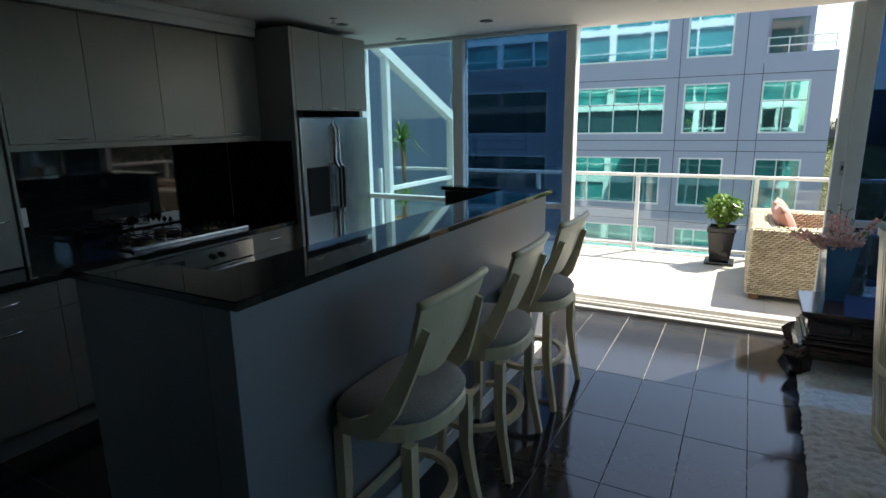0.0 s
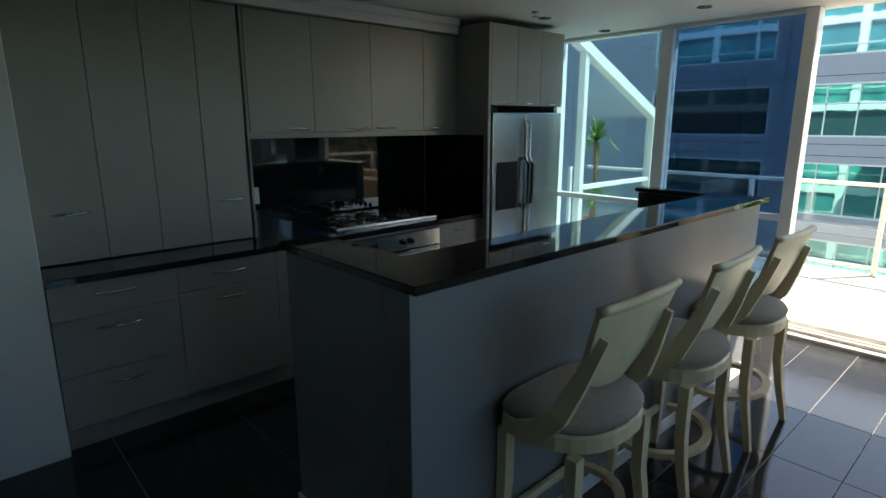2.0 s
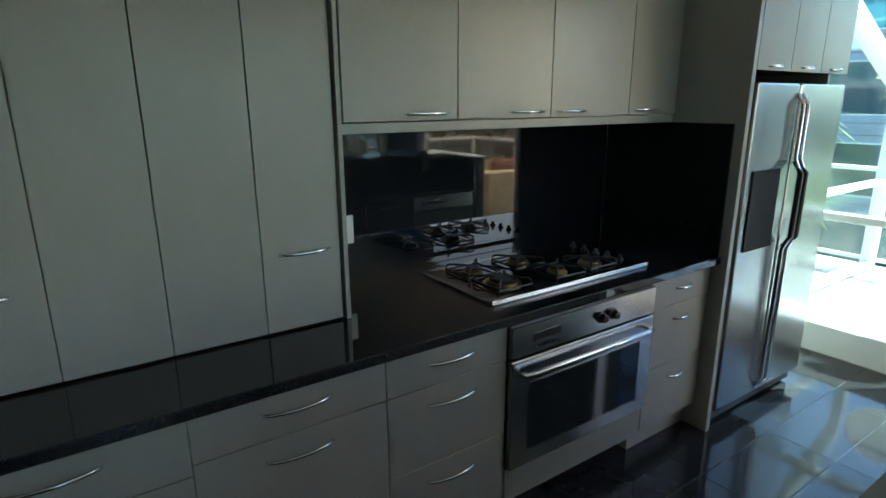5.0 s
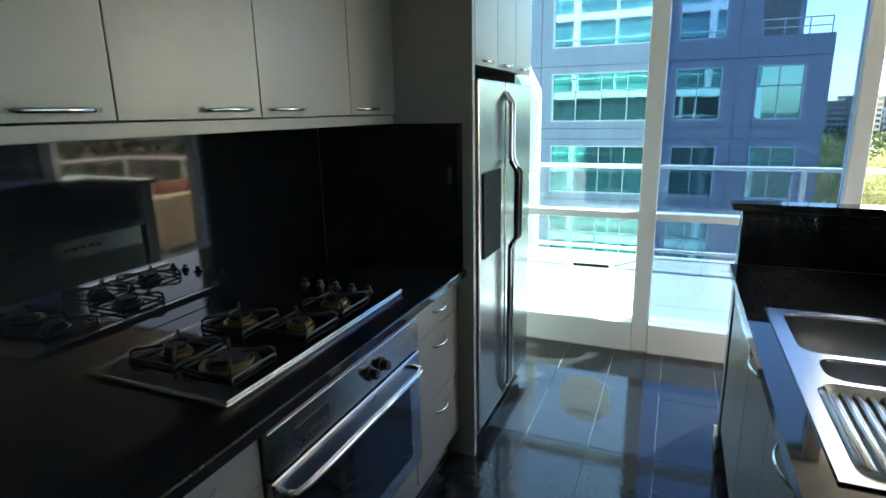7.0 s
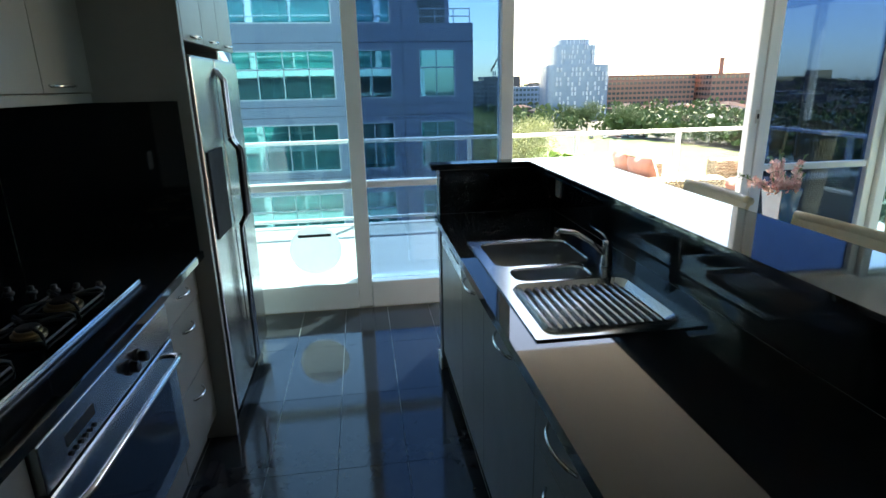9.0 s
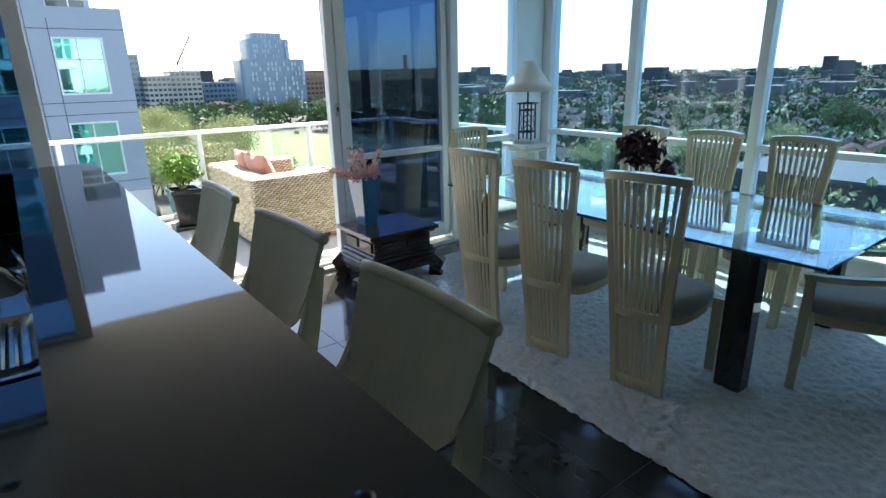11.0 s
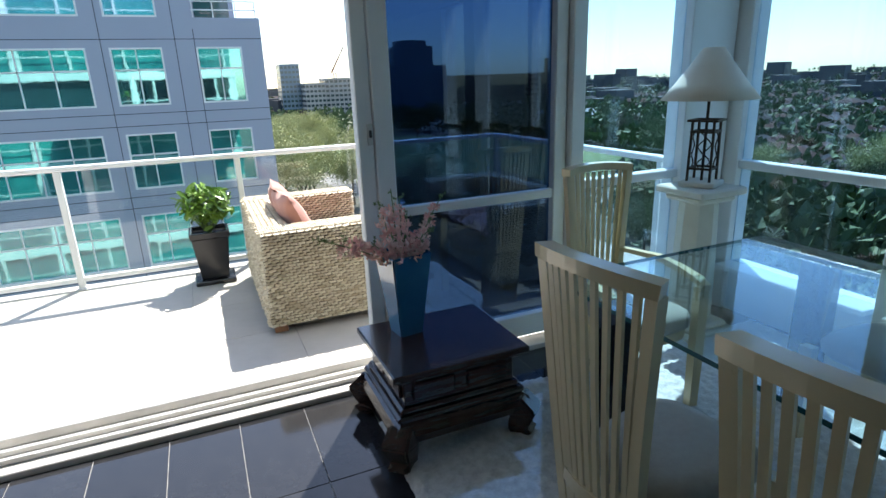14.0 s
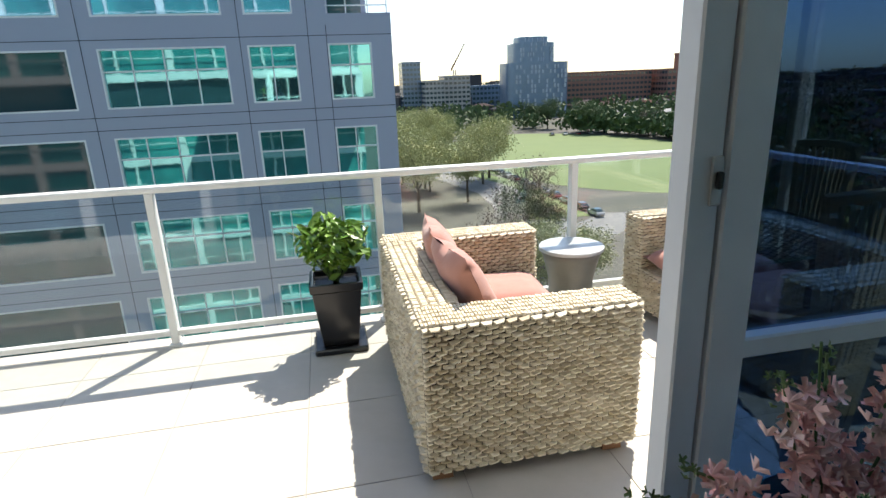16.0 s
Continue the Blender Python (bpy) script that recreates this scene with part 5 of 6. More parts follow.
M_TREEA = island_mat("spring_leaf", (0.27, 0.30, 0.12), (0.42, 0.42, 0.20), 0.7)
M_TREEB = island_mat("dark_leaf", (0.04, 0.075, 0.022), (0.085, 0.13, 0.04), 0.7)
M_TREEC = island_mat("bare_twig", (0.16, 0.12, 0.10), (0.24, 0.17, 0.14), 0.85)
M_BARK = mat("bark", (0.10, 0.08, 0.06), 0.9, scale=3)
M_OWNG = mat("own_green_glass", (0.04, 0.26, 0.25), 0.08, 0.0, col2=(0.02, 0.14, 0.15), scale=0.35, mixw=0.2, spec=0.8)
M_CRANE = mat("crane_paint", (0.55, 0.50, 0.46), 0.5, scale=2)

setting("ground", boxm(-2500, -2500, ZG - 2, 2500, 4500, ZG), M_GROUND, "far ground of the city reaching the horizon", "ground")

# office building across the street
YO = 26.0
ofc = thing("office_building", "blue-grey panel clad office building with green mirrored windows", "building")
cols = [(-13.5, -8.35, "d"), (-7.43, -3.22, "w"), (-2.50, -0.80, "n"), (0.34, 1.95, "n")]
rowz = [(4.07, 6.30), (1.04, 3.05), (-2.02, 0.04), (-5.05, -3.00), (-8.10, -6.05), (-11.1, -9.1), (-14.1, -12.1)]
def facade_wall():
    xs = sorted({-26.0, 2.72} | {c for a, b, _ in cols for c in (a, b)})
    zs2 = sorted({ZG, 9.0} | {c for a, b in rowz for c in (a, b)})
    bm = bmesh.new()
    for i in range(len(xs) - 1):
        for j in range(len(zs2) - 1):
            xm, zm = (xs[i] + xs[i + 1]) / 2, (zs2[j] + zs2[j + 1]) / 2
            if any(a < xm < b for a, b, _ in cols) and any(a < zm < b for a, b in rowz):
                continue
            if xm > 0.2 and zm > 3.75:
                continue
            box(bm, xs[i], YO, zs2[j], xs[i + 1], YO + 0.35, zs2[j + 1])
    bmesh.ops.remove_doubles(bm, verts=bm.verts[:], dist=0.001)
    return bm
part("wall", facade_wall(), M_FACADE, ofc, "blue-grey panel facade")
part("body", boxm(-26, YO + 2.2, ZG, 0.2, YO + 22, 9.0), M_DARKW, ofc)
part("side_wall", boxm(2.40, YO + 0.36, ZG, 2.72, YO + 22, 3.73), M_FACADE, ofc)
part("terrace_slab", boxm(0.35, YO + 0.02, 3.68, 2.72, YO + 22, 3.75), M_FACADE, ofc)
part("set_back_wall", boxm(0.3, YO + 2.0, 3.75, 2.0, YO + 2.2, 9.0), M_FACADE, ofc)
part("balcony_door", boxm(0.5, YO + 1.96, 3.8, 1.8, YO + 1.995, 5.6), M_FGLASSD, ofc)
for z in (4.05, 4.35, 4.65):
    bm = bmesh.new()
    tube(bm, [(0.35, YO + 0.15, z), (2.6, YO + 0.15, z)], 0.025, seg=6)
    part("balcony_rail", bm, M_WHITE, ofc)
for x in (0.4, 1.1, 1.9, 2.6):
    part("balcony_post", boxm(x - 0.02, YO + 0.13, 3.75, x + 0.02, YO + 0.17, 4.65), M_WHITE, ofc)
for xj in (-7.9, -2.72, -0.33, 0.32):
    part("panel_joint", boxm(xj - 0.012, YO - 0.006, -20, xj + 0.012, YO - 0.001, 3.68 if xj > 0.3 else 9.0), M_DARKW, ofc)
for z0, z1 in rowz:
    for zz in (z1 + 0.28, z0 - 0.28):
        if zz < 3.6:
            part("panel_joint", boxm(-13.4, YO - 0.006, zz - 0.012, 2.70, YO - 0.001, zz + 0.012), M_DARKW, ofc)
rnd = random.Random(2)
for a, b, kind in cols:
    for r, (z0, z1) in enumerate(rowz):
        if a > 0.3 and z0 > 3:
            continue
        w = part("window", boxm(a, YO + 0.12, z0, b, YO + 0.16, z1), M_FMIR if r == 0 else (M_FGLASSD if kind == "d" else M_FGLASS), ofc, "mirrored window")
        for q in ((a, YO - 0.01, z0, b, YO + 0.12, z0 + 0.06), (a, YO - 0.01, z1 - 0.06, b, YO + 0.12, z1), (a, YO - 0.01, z0 + 0.061, a + 0.06, YO + 0.12, z1 - 0.061), (b - 0.06, YO - 0.01, z0 + 0.061, b, YO + 0.12, z1 - 0.061)):
            part("frame", boxm(*q), M_WHITE, w)
        if r == 0 or kind == "d":
            continue
        n = 4 if kind == "w" else 2
        zt = z0 + (z1 - z0) * 0.62
        for k in range(n):
            xa, xb = a + (b - a) * k / n + 0.07, a + (b - a) * (k + 1) / n - 0.03
            part("glazing_bar", boxm(xb - 0.02, YO + 0.07, z0 + 0.06, xb + 0.02, YO + 0.112, z1 - 0.06), M_WHITE, w)
        part("glazing_bar", boxm(a + 0.06, YO + 0.07, zt - 0.03, b - 0.06, YO + 0.112, zt + 0.03), M_WHITE, w)

# the tower that the flat is in: white bands and green glazing round it
own = thing("own_tower", "white banded apartment tower with green glazing", "building")
OX0, OX1, OY = -30.0, 2.9, YG - 0.2
M_OWN = mat("white_render", (0.70, 0.71, 0.70), 0.6, scale=1.0)
part("core", boxm(OX0, -16, ZG, OX1 - 0.1, OY - 0.3, -0.55), M_FGLASSD, own)
part("core", boxm(OX0, -16, ZC + 0.35, OX1 - 0.1, OY - 0.3, 12.5), M_FGLASSD, own)
part("core", boxm(OX0, -16, -0.545, XL - 0.25, OY - 0.3, ZC + 0.345), M_FGLASSD, own)
for k in list(range(-8, 0)) + [1, 2, 3]:
    z = 2.9 * k
    part("band", boxm(OX0, OY - 0.3, z - 0.5, OX1, OY, z + 0.05), M_OWN, own)
    part("glazing", boxm(OX0, OY - 0.28, z + 0.05, OX1, OY - 0.2, z + 2.4), M_OWNG, own, "green glass storey")
    part("rail", boxm(OX0, OY + 0.02, z + 1.0, OX1, OY + 0.06, z + 1.06), M_OWN, own)
    for q in range(11):
        x = OX0 + 3.2 * q + 0.4
        part("pier", boxm(x, OY - 0.2, z + 0.051, x + (0.5 if q % 3 == 0 else 0.14), OY, z + 2.399), M_OWN, own)


# trees
def tree_proto(name, label, leaf, h, r, n, size, seed, bare=False):
    t = thing(name, label, "tree", "street and park trees")
    rnd = random.Random(seed)
    bm = bmesh.new()
    tube(bm, [(0, 0, 0), (0.1, 0, h * 0.25), (0.0, 0.15, h * 0.5)], [0.32, 0.24, 0.16], seg=7)
    tips = []
    for k in range(9):
        a = k * 2.4 + rnd.uniform(-0.3, 0.3)
        z0 = h * rnd.uniform(0.28, 0.5)
        rr = r * rnd.uniform(0.5, 0.9)
        tip = (rr * math.cos(a), rr * math.sin(a), h * rnd.uniform(0.62, 0.95))
        mid = (rr * 0.45 * math.cos(a + 0.2), rr * 0.45 * math.sin(a + 0.2), (z0 + tip[2]) / 2)
        tube(bm, [(0, 0.1, z0), mid, tip], [0.13, 0.08, 0.03], seg=5)
        tips += [Vector(tip), Vector(mid)]
        if bare:
            for q in range(14):
                f = rnd.random()
                s = Vector(mid).lerp(Vector(tip), f)
                e = s + Vector((rnd.gauss(0, 1), rnd.gauss(0, 1), rnd.uniform(0.3, 1.6))) * (r * 0.22)
                tube(bm, [s, s.lerp(e, 0.5) + Vector((0, 0, 0.1)), e], [0.035, 0.025, 0.012], seg=3)
    part("trunk", bm, M_BARK, t, "branching brown trunk")
    bm = bmesh.new()
    tips.append(Vector((0, 0, h * 0.9)))
    for _ in range(n):
        c = rnd.choice(tips)
        p = c + Vector((rnd.gauss(0, 1), rnd.gauss(0, 1), rnd.gauss(0, 0.75))) * (r * 0.24)
        e = Euler((rnd.uniform(0, 6), rnd.uniform(0, 6), rnd.uniform(0, 6))).to_matrix()
        s = size * rnd.uniform(0.5, 1.3)
        q = [bm.verts.new(p + e @ Vector(v) * s) for v in ((-1, -0.2, 0), (0.1, -0.6, 0.2), (1, 0.1, 0), (0, 0.6, 0.15))]
        bm.faces.new(q)
    part("crown", bm, leaf, t, "loose uneven crown")
    return t


protos = [tree_proto("park_tree", "plane tree with fresh yellow-green spring leaves", M_TREEA, 13, 5.2, 11000, 0.18, 1),
          tree_proto("park_tree", "dark green evergreen tree", M_TREEB, 12, 5.0, 11000, 0.19, 2),
          tree_proto("park_tree", "bare brown winter tree with fine twigs", M_TREEC, 11, 5.0, 500, 0.16, 3, bare=True)]
rnd = random.Random(9)
spots = []
def plant(kind, x, y, s=1.0):
    spots.append((kind, x, y, s))
# beside the road below the terrace
for k in range(34):
    plant(0 if rnd.random() < 0.75 else 2, rnd.uniform(2, 44) + k * 0.9, rnd.uniform(112, 135) + k * 4.2, rnd.uniform(0.9, 1.3))
for k in range(9):
    plant(2, 14 + 5 * rnd.random() + 3.5 * k, 62 + 7 * k + rnd.uniform(-4, 4), rnd.uniform(0.8, 1.1))
plant(0, 23, 59, 0.8)
plant(0, 30, 64, 0.6)
for k in range(12):
    plant(2 if k % 3 else 1, 60 + 11 * k, 236 + rnd.uniform(-6, 6) - k * 2, rnd.uniform(0.8, 1.3))
for k in range(9):
    plant(1, 66 + rnd.uniform(0, 34), 215 + rnd.uniform(-25, 40), rnd.uniform(1.0, 1.5))
# below the dining windows
for k in range(15):
    plant(1 if rnd.random() < 0.45 else 0, rnd.uniform(19, 34), -22 + 3.4 * k + rnd.uniform(-2, 2), rnd.uniform(1.15, 1.4))
for k in range(60):
    d, a = rnd.uniform(70, 330), rnd.uniform(-0.35, 1.25)
    plant(rnd.choice((1, 1, 0, 2)), 3 + d * math.cos(a), 2 + d * math.sin(a), rnd.uniform(0.7, 1.3))
used = set()
for kind, x, y, s in spots:
    if (x - 88) ** 2 + ((y - 190) / 1.74) ** 2 < 48 ** 2 or -2 < x < 14 and 22 < y < 50:
        continue
    m = pose(x, y, ZG, 0, 0, rnd.uniform(0, 360)) @ Matrix.Diagonal((s, s, s, 1))
    if kind not in used:
        used.add(kind)
        protos[kind].matrix_basis = m
    else:
        o = copy_thing(protos[kind], pose(x, y, ZG, 0, 0, rnd.uniform(0, 360)))
        o.scale = (s, s, s)

# oval, road, kerbs
bm = bmesh.new()
lathe(bm, [(46, 0.0), (46, 0.05)], 64, 0, 0, 1.74)
bm.transform(Matrix.Translation((88, 190, ZG)))
setting("oval", bm, M_GRASS, "green grass sports oval", "ground")
def strip(name, pts, w, z, material, label, cat):
    bm = bmesh.new()
    pts = [Vector((x, y, 0)) for x, y in pts]
    rows = []
    for i, p in enumerate(pts):
        d = (pts[min(i + 1, len(pts) - 1)] - pts[max(i - 1, 0)]).normalized()
        s = Vector((-d.y, d.x, 0)) * w
        rows.append([bm.verts.new((p + s).to_tuple()[:2] + (z,)), bm.verts.new((p - s).to_tuple()[:2] + (z,))])
    for i in range(len(rows) - 1):
        bm.faces.new((rows[i][0], rows[i][1], rows[i + 1][1], rows[i + 1][0]))
    bmesh.ops.recalc_face_normals(bm, faces=bm.faces[:])
    return setting(name, bm, material, label, cat)
strip("road_1", [(-20, 60), (20, 72), (36, 88), (40, 130), (30, 180), (10, 260)], 5.5, ZG + 0.06, M_ROAD, "grey asphalt road beside the park", "road")
strip("road_2", [(36, 84), (52, 96), (90, 90), (200, 60)], 5.0, ZG + 0.05, M_ROAD, "grey asphalt side road", "road")
strip("verge", [(46, 100), (47, 135), (36, 185)], 2.5, ZG + 0.07, M_GRASS, "strip of grass along the road", "grass")

# parked cars
M_CARS = [mat("car_paint", c, 0.25, 0.2, coat=0.8) for c in ((0.5, 0.5, 0.5), (0.05, 0.05, 0.06), (0.6, 0.6, 0.58), (0.25, 0.04, 0.04))]
def car(m, k):
    c = thing("parked_car", "parked car on the road by the oval", "car", "parked cars", m=m)
    def ring(x, w, z0, z1):
        return [(x, -w, z0), (x, w, z0), (x, w, z1), (x, -w, z1)]
    part("body", ring_mesh(bmesh.new(), [ring(-2.1, 0.75, 0.4, 0.8), ring(-1.9, 0.85, 0.3, 0.95), ring(1.7, 0.85, 0.3, 0.9), ring(2.1, 0.72, 0.4, 0.7)]), M_CARS[k % 4], c)
    part("cabin", ring_mesh(bmesh.new(), [ring(-1.7, 0.72, 0.9, 1.0), ring(-1.1, 0.65, 0.9, 1.42), ring(0.3, 0.65, 0.9, 1.42), ring(1.0, 0.72, 0.9, 0.95)]), M_FGLASSD, c)
    for x in (-1.3, 1.3):
        for y in (-0.78, 0.78):
            bm = bmesh.new()
            lathe(bm, [(0.32, -0.1), (0.32, 0.1)], 14)
            bm.transform(pose(x, y, 0.32, 90, 0, 0))
            part("wheel", bm, M_BLACKP, c)
    return c
for k in range(14):
    car(pose(49.5 - 0.16 * k, 100 + 6.2 * k, ZG + 0.07, 0, 0, 92 + rnd.uniform(-2, 2)), k)
for k in range(16):
    car(pose(104 + 6 * k, 252 - 1.2 * k, ZG + 0.07, 0, 0, 80 + rnd.uniform(-4, 4)), k + 1)


def facade_block(name, label, x0, y0, x1, y1, z1, storeys, bays, wall, glass, z0=ZG, cat="building", sides=True):
    b = thing(name, label, cat)
    part("wall", boxm(x0, y0, z0, x1, y1, z1), wall, b)
    part("parapet", boxm(x0 - 0.3, y0 - 0.3, z1, x1 + 0.3, y1 + 0.3, z1 + 0.8), wall, b)
    h = (z1 - z0) / storeys
    for s in range(storeys):
        za = z0 + s * h + h * 0.3
        for k in range(bays):
            w = (x1 - x0) / bays
            part("window", boxm(x0 + w * (k + 0.15), y0 - 0.12, za, x0 + w * (k + 0.85), y0 - 0.02, za + h * 0.5), glass, b)
        if sides:
            nb = max(2, int(bays * (y1 - y0) / (x1 - x0)))
            for k in range(min(nb, 12)):
                w = (y1 - y0) / nb
                part("window", boxm(x0 - 0.12, y0 + w * (k + 0.15), za, x0 - 0.02, y0 + w * (k + 0.85), za + h * 0.5), glass, b)
    return b


# stepped glass tower with rounded corners
tw = thing("glass_tower", "stepped blue glass tower block with pale panels", "building")
def tower_tier(name, cx, cy, hw, hd, z0, z1):
    bm = bmesh.new()
    def rr(z):
        p = []
        for k in range(32):
            a = 2 * math.pi * k / 32
            c, s = math.cos(a), math.sin(a)
            p.append((cx + hw * abs(c) ** 0.5 * (1 if c > 0 else -1), cy + hd * abs(s) ** 0.5 * (1 if s > 0 else -1), z))
        return p
    ring_mesh(bm, [rr(z0), rr(z1)])
    part(name, bm, M_TOWER, tw)
    rq = random.Random(int(z0) + 77)
    nz = int((z1 - z0) / 3.2)
    for i in range(nz):
        z = z0 + (i + 0.2) * 3.2
        for k in range(14):
            if rq.random() < 0.5:
                x = cx - hw * 0.84 + hw * 1.68 * (k + rq.uniform(0.1, 0.4)) / 14
                part("panel", boxm(x, cy - hd * 1.02, z, x + hw * 0.05, cy - hd * 0.99, z + 2.6), M_TOWERW, tw)
tower_tier("lower_tier", 151, 400, 23, 16, ZG, 13)
tower_tier("upper_tier", 149, 401, 15, 14, 13.01, 26)
tower_tier("crown", 149, 401, 11, 10, 26.01, 30)
facade_block("brick_hospital", "long red brick hospital building", 183, 420, 258, 450, 5, 8, 22, M_BRICKF, M_FGLASSD)
facade_block("brick_hospital", "red brick hospital wing", 262, 405, 300, 440, 5, 7, 10, M_BRICKF, M_FGLASSD)
chm = thing("brick_chimney", "tall red brick chimney", "chimney", m=pose(272, 410, ZG))
bm = bmesh.new()
lathe(bm, [(2.4, 0), (1.6, 39), (2.0, 39.5), (2.0, 41)], 14)
part("shaft", bm, M_BRICKF, chm)
facade_block("apartment_block", "grey apartment block with dark windows", 92, 430, 112, 450, 6, 9, 6, M_CONC, M_FGLASSD)
facade_block("apartment_block", "dark blue apartment tower", 62, 440, 76, 460, 17, 12, 5, M_TOWER, M_FGLASSD)
facade_block("apartment_block", "pale concrete apartment block", 76.5, 425, 91, 445, 3, 8, 5, M_CONC, M_FGLASSD)
facade_block("apartment_block", "long low office block", 113, 440, 150, 455, -2, 6, 12, M_TOWER, M_FGLASSD)
for x, y, w in ((158, 285, 14), (182, 278, 12), (206, 270, 16)):
    h = thing("clubhouse", "low brick clubhouse with a pale hipped roof", "house", "clubhouses by the oval", m=pose(x, y, ZG))
    part("wall", boxm(-w / 2, -4, 0, w / 2, 4, 4.5), M_BRICKF, h)
    part("roof", ring_mesh(bmesh.new(), [[(-w / 2 - 0.6, -4.6, 4.5), (w / 2 + 0.6, -4.6, 4.5), (w / 2 + 0.6, 4.6, 4.5), (-w / 2 - 0.6, 4.6, 4.5)], [(-w / 2 + 4, -0.3, 8), (w / 2 - 4, -0.3, 8), (w / 2 - 4, 0.3, 8), (-w / 2 + 4, 0.3, 8)]]), M_CONC, h)
    for k in range(4):
        part("window", boxm(-w / 2 + 1 + k * (w - 2) / 4, -4.1, 1, -w / 2 + 1 + (k + 0.6) * (w - 2) / 4, -4.02, 3), M_FGLASSD, h)
cr = thing("tower_crane", "tall construction tower crane", "crane", m=pose(112.3, 482, ZG))
bm = bmesh.new()
for sx in (-1, 1):
    for sy in (-1, 1):
        tube(bm, [(sx, sy, 0), (sx, sy, 36)], 0.25, seg=4)
for k in range(18):
    tube(bm, [(-1, -1, 2 * k), (1, -1, 2 * k + 2)], 0.15, seg=4)
part("mast", bm, M_CRANE, cr)
bm = bmesh.new()
tube(bm, [(-3, 0, 35), (8, -4, 56)], 0.5, seg=4)
tube(bm, [(-3, 0, 36.5), (8, -4, 56)], 0.3, seg=4)
part("jib", bm, M_BRICKF, cr)

# near roofs seen from the dining windows
hall = thing("flat_roof_hall", "dark clad hall with a flat grey roof", "building")
part("wall", boxm(50, -14, ZG, 69, 11, -8.2), M_DARKW, hall)
part("roof", boxm(49.6, -14.4, -8.2, 69.4, 11.4, -7.9), M_FLATR, hall)
for b in ((49.5, -14.5, 49.8, 11.5), (69.2, -14.5, 69.5, 11.5), (49.8, 11.2, 69.2, 11.5)):
    part("parapet", boxm(b[0], b[1], -7.9, b[2], b[3], -7.4), M_CONC, hall)
for k in range(4):
    part("roof_unit", boxm(54 + 3 * k, -8 + 4 * k, -7.9, 55.2 + 3 * k, -6.5 + 4 * k, -7.1), M_CONC, hall)
for z in (-10.2, -12.6, -15.0):
    for k in range(12):
        part("window", boxm(49.9, -13 + 2 * k, z - 0.7, 49.98, -11.4 + 2 * k, z + 0.7), M_FGLASSD, hall)
hall2 = thing("flat_roof_hall", "long hall with a pale flat roof beyond the trees", "building")
part("wall", boxm(72, 17, ZG, 96, 36, -11.2), M_DARKW, hall2)
part("roof", boxm(71.5, 16.5, -11.2, 96.5, 36.5, -10.8), M_FLATR, hall2)
for k in range(9):
    part("window", boxm(71.9, 18 + 2 * k, -14.5, 71.98, 19.4 + 2 * k, -12.5), M_FGLASSD, hall2)

# low-rise city out to the horizon
rq = random.Random(31)
verts, faces, rv, rf = [], [], [], []
def add_block(x, y, w, d, h, house):
    c, s = math.cos(0.3), math.sin(0.3)
    b = len(verts)
    pts = [(-w, -d), (w, -d), (w, d), (-w, d)]
    for z in (ZG, ZG + h):
        for px_, py_ in pts:
            verts.append((x + px_ * c - py_ * s, y + px_ * s + py_ * c, z))
    faces.extend([(b, b + 1, b + 5, b + 4), (b + 1, b + 2, b + 6, b + 5), (b + 2, b + 3, b + 7, b + 6), (b + 3, b, b + 4, b + 7), (b + 4, b + 5, b + 6, b + 7)])
    if house:
        r = len(rv)
        for px_, py_ in pts:
            rv.append((x + px_ * 1.1 * c - py_ * 1.1 * s, y + px_ * 1.1 * s + py_ * 1.1 * c, ZG + h))
        for q in (-0.5, 0.5):
            rv.append((x + w * q * c, y + w * q * s, ZG + h + 2.2))
        rf.extend([(r, r + 1, r + 5, r + 4), (r + 1, r + 2, r + 5), (r + 2, r + 3, r + 4, r + 5), (r + 3, r, r + 4)])
n = 0
while n < 7500:
    a = rq.uniform(-0.9, 1.45)
    d = 95 * math.exp(rq.random() * 3.3)
    x, y = d * math.cos(a), d * math.sin(a)
    if a > 0.75 and d < 430 or (x < 95 and -12 < y < 70) or (x - 88) ** 2 + ((y - 190) / 1.74) ** 2 < 54 ** 2:
        continue
    big = rq.random() < (0.06 if d > 400 else 0.0)
    s = 1 + d / 900
    add_block(x, y, rq.uniform(3.0, 6.0) * s * (1.6 if big else 1), rq.uniform(2.5, 4.5) * s * (1.6 if big else 1), (rq.uniform(8, 15) if big else rq.uniform(3.5, 6.5)) * (1 + d / 2500), not big)
    n += 1
for k in range(70):
    a, d = rq.uniform(-0.1, 1.35), rq.uniform(900, 1900)
    add_block(d * math.cos(a), d * math.sin(a), rq.uniform(10, 30), rq.uniform(10, 20), 17 + rq.random() ** 3 * 30, False)
def raw(name, v, f, material, label, cat):
    me = bpy.data.meshes.new(name)
    me.from_pydata(v, [], f)
    me.materials.append(material)
    return tagged(new(name, me), label, cat, "", "stuff")
raw("suburb_walls", verts, faces, M_CITY, "low-rise suburb buildings out to the horizon", "buildings")
raw("suburb_roofs", rv, rf, M_ROOFS, "tiled and metal roofs of the far suburb", "roofs")
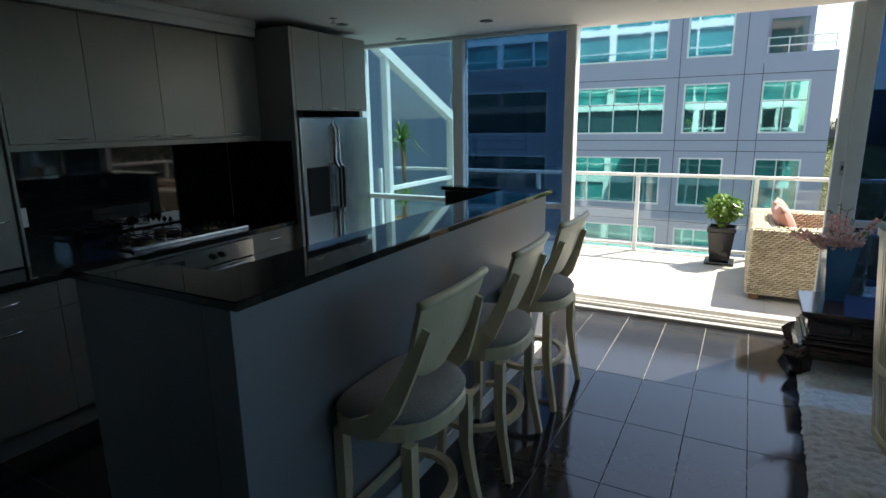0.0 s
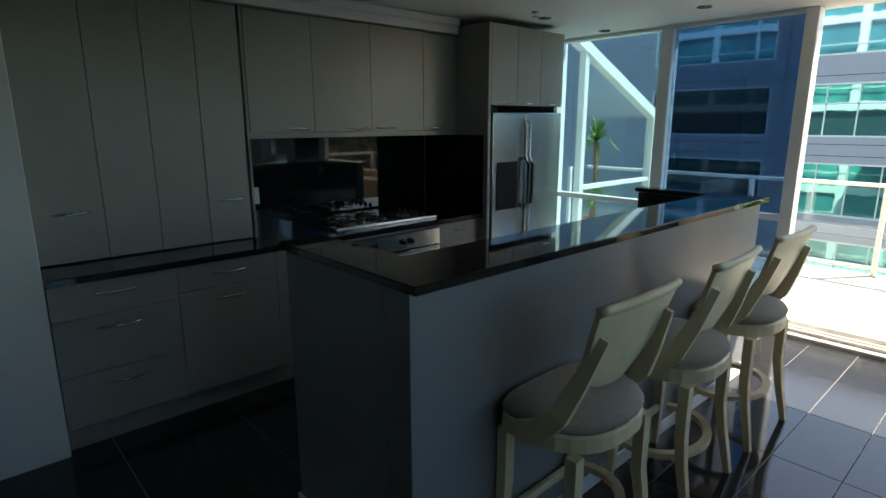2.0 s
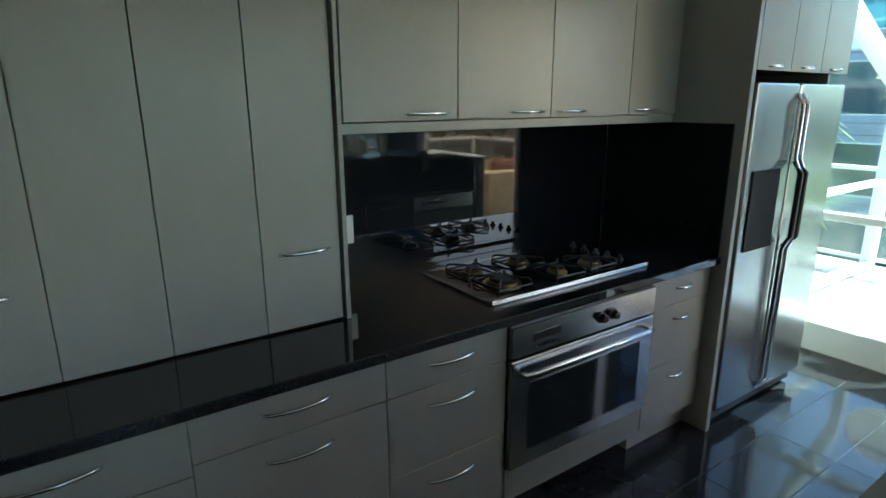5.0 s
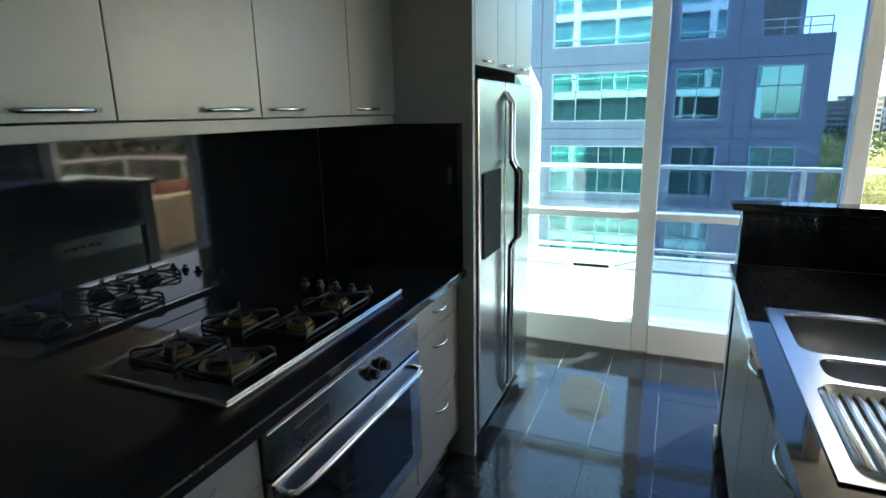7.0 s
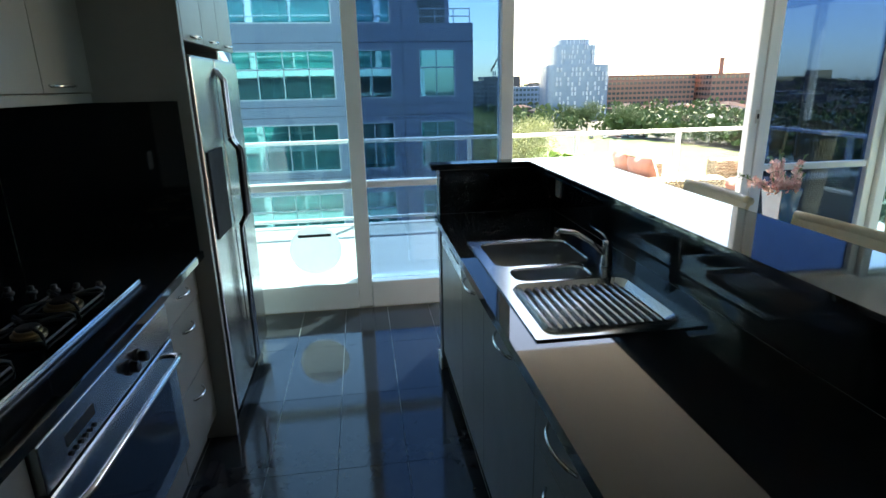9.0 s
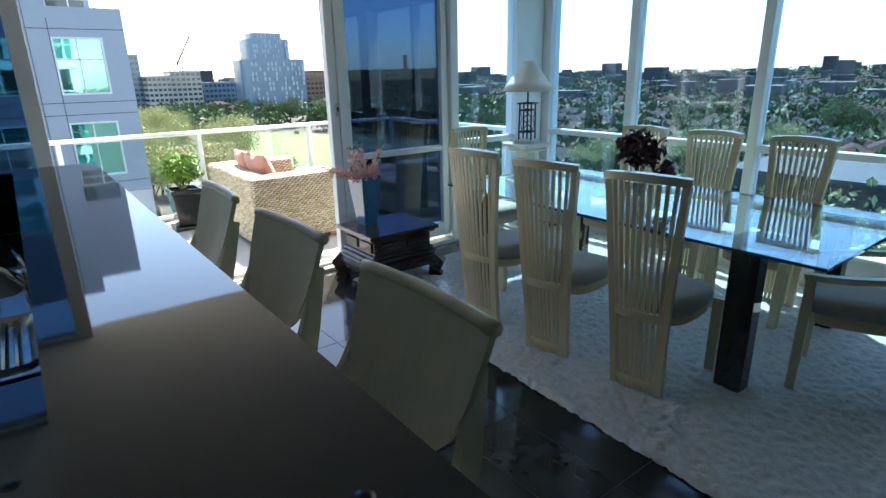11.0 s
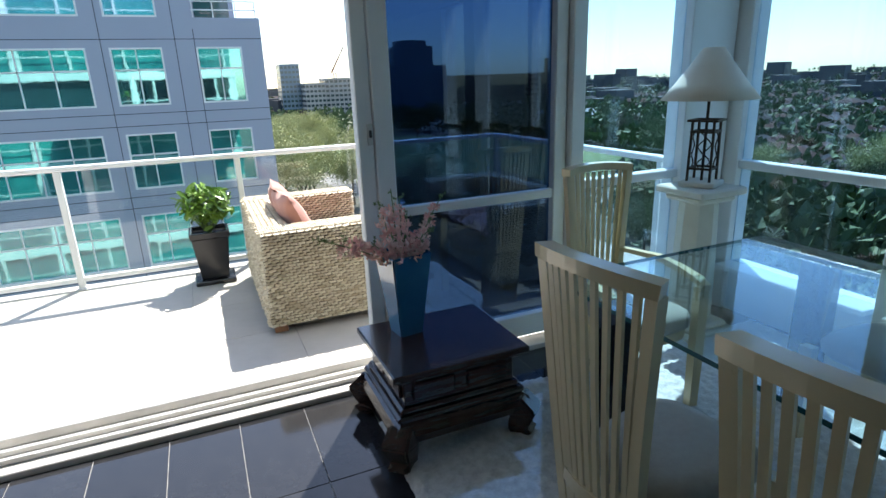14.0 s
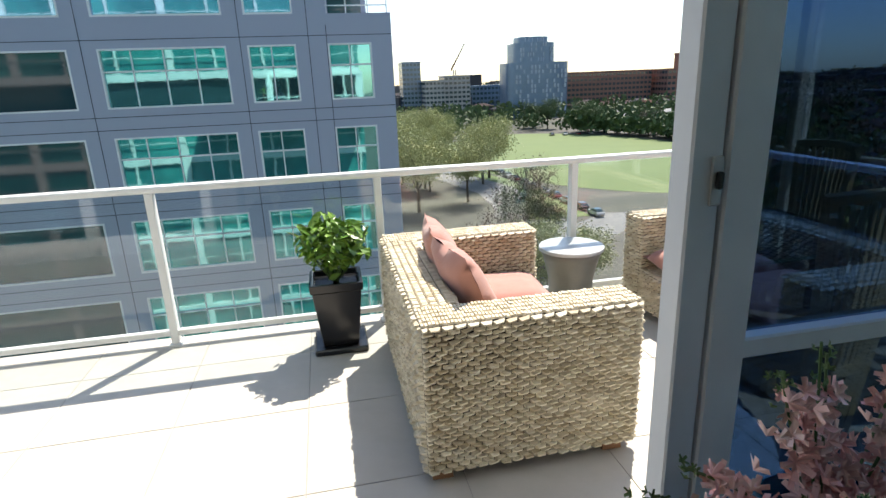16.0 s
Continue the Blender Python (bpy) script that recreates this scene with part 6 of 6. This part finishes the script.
# far woods between the houses
fv2, ff2 = [], []
def clump(x, y, r, n=8):
    for q in range(n):
        c0 = Vector((x + rq.gauss(0, r * 0.5), y + rq.gauss(0, r * 0.5), ZG + r * rq.uniform(0.5, 1.9)))
        e = Euler((rq.uniform(0, 6), rq.uniform(0, 6), 0)).to_matrix()
        b = len(fv2)
        g = r * rq.uniform(0.16, 0.34)
        for v in ((-1, -0.5, 0), (0.2, -0.8, 0.3), (1, 0.2, 0), (0, 0.8, 0.2)):
            fv2.append(c0 + e @ Vector(v) * g)
        ff2.append((b, b + 1, b + 2, b + 3))
for _ in range(7500):
    a = rq.uniform(-0.9, 1.5)
    d = 80 * math.exp(rq.random() * 3.4)
    x, y = d * math.cos(a), d * math.sin(a)
    if (x < 66 and -12 < y < 70) or (x - 88) ** 2 + ((y - 190) / 1.74) ** 2 < 52 ** 2 or (a > 0.85 and d < 260):
        continue
    clump(x, y, rq.uniform(2.2, 4.5) * (1 + d / 900), 34 if d < 300 else 20 if d < 700 else 9)
# trees along the near side of the oval
for _ in range(130):
    a = rq.uniform(-1.1, 0.9)
    d = rq.uniform(48, 60)
    clump(88 + d * math.cos(a), 190 + 1.74 * d * math.sin(a), rq.uniform(3.5, 5.5), 90)
raw("far_woods", fv2, ff2, M_TREEB, "green trees scattered through the suburb", "trees")

# ---- floor and terrace tiles, piece by piece ----
def tile_mesh(name, w, d, h, material):
    bm = box(bmesh.new(), 0, 0, -h, w, d, 0)
    bmesh.ops.bevel(bm, geom=[e for e in bm.edges if e.verts[0].co.z > -0.001 and e.verts[1].co.z > -0.001], offset=0.0012, segments=1, affect="EDGES")
    me = bpy.data.meshes.new(name)
    bm.to_mesh(me)
    bm.free()
    me.materials.append(material)
    return me


def lay(parent, me, x0, y0, w, d, nx, ny, z, keep, gap=0.003):
    for i in range(nx):
        for j in range(ny):
            x, y = x0 + i * w, y0 + j * d
            if keep(x, y):
                o = new("tile", me)
                o.parent = parent
                o.location = (x + gap / 2, y + gap / 2, z + 0.0003 * rq.uniform(-1, 1))


floor = bpy.data.objects["floor"]
TW, TD = 0.2965, 0.593
big = tile_mesh("tile", TW - 0.003, TD - 0.003, 0.0035, M_FLOOR)
lay(floor, big, -1.0 - 3 * TW, 4.75 - 6 * TD, TW, TD, 14, 6, 0.0, lambda x, y: True)
bm = bmesh.new()
for i in range(24):
    for j in range(14):
        x, y = -1.0 + (i - 10) * TW, 4.75 + (j - 14) * TD
        if -4 < (x + 1.0) / TW + 0.5 < 11 and y > 4.75 - 6 * TD - 0.01 and round((x + 1.0) / TW) >= -3:
            continue
        if x > XR - 0.1 or y < YB - 0.3 or x < XL:
            continue
        box(bm, x + 0.0015, y + 0.0015, -0.0035, x + TW - 0.0015, y + TD - 0.0015, 0)
o = part("tiles", bm, M_FLOOR, floor)
o["kind"] = "stuff"
ter = bpy.data.objects["terrace_slab"]
tt = tile_mesh("terrace_tile", 0.596, 0.596, 0.0035, M_TTILE)
lay(ter, tt, -5.1, 5.07, 0.6, 0.6, 13, 3, ZT, lambda x, y: True, gap=0.004)
tt2 = tile_mesh("terrace_tile_cut", 0.596, 0.40, 0.0035, M_TTILE)
lay(ter, tt2, -5.1, 6.87, 0.6, 0.404, 13, 1, ZT, lambda x, y: True, gap=0.004)
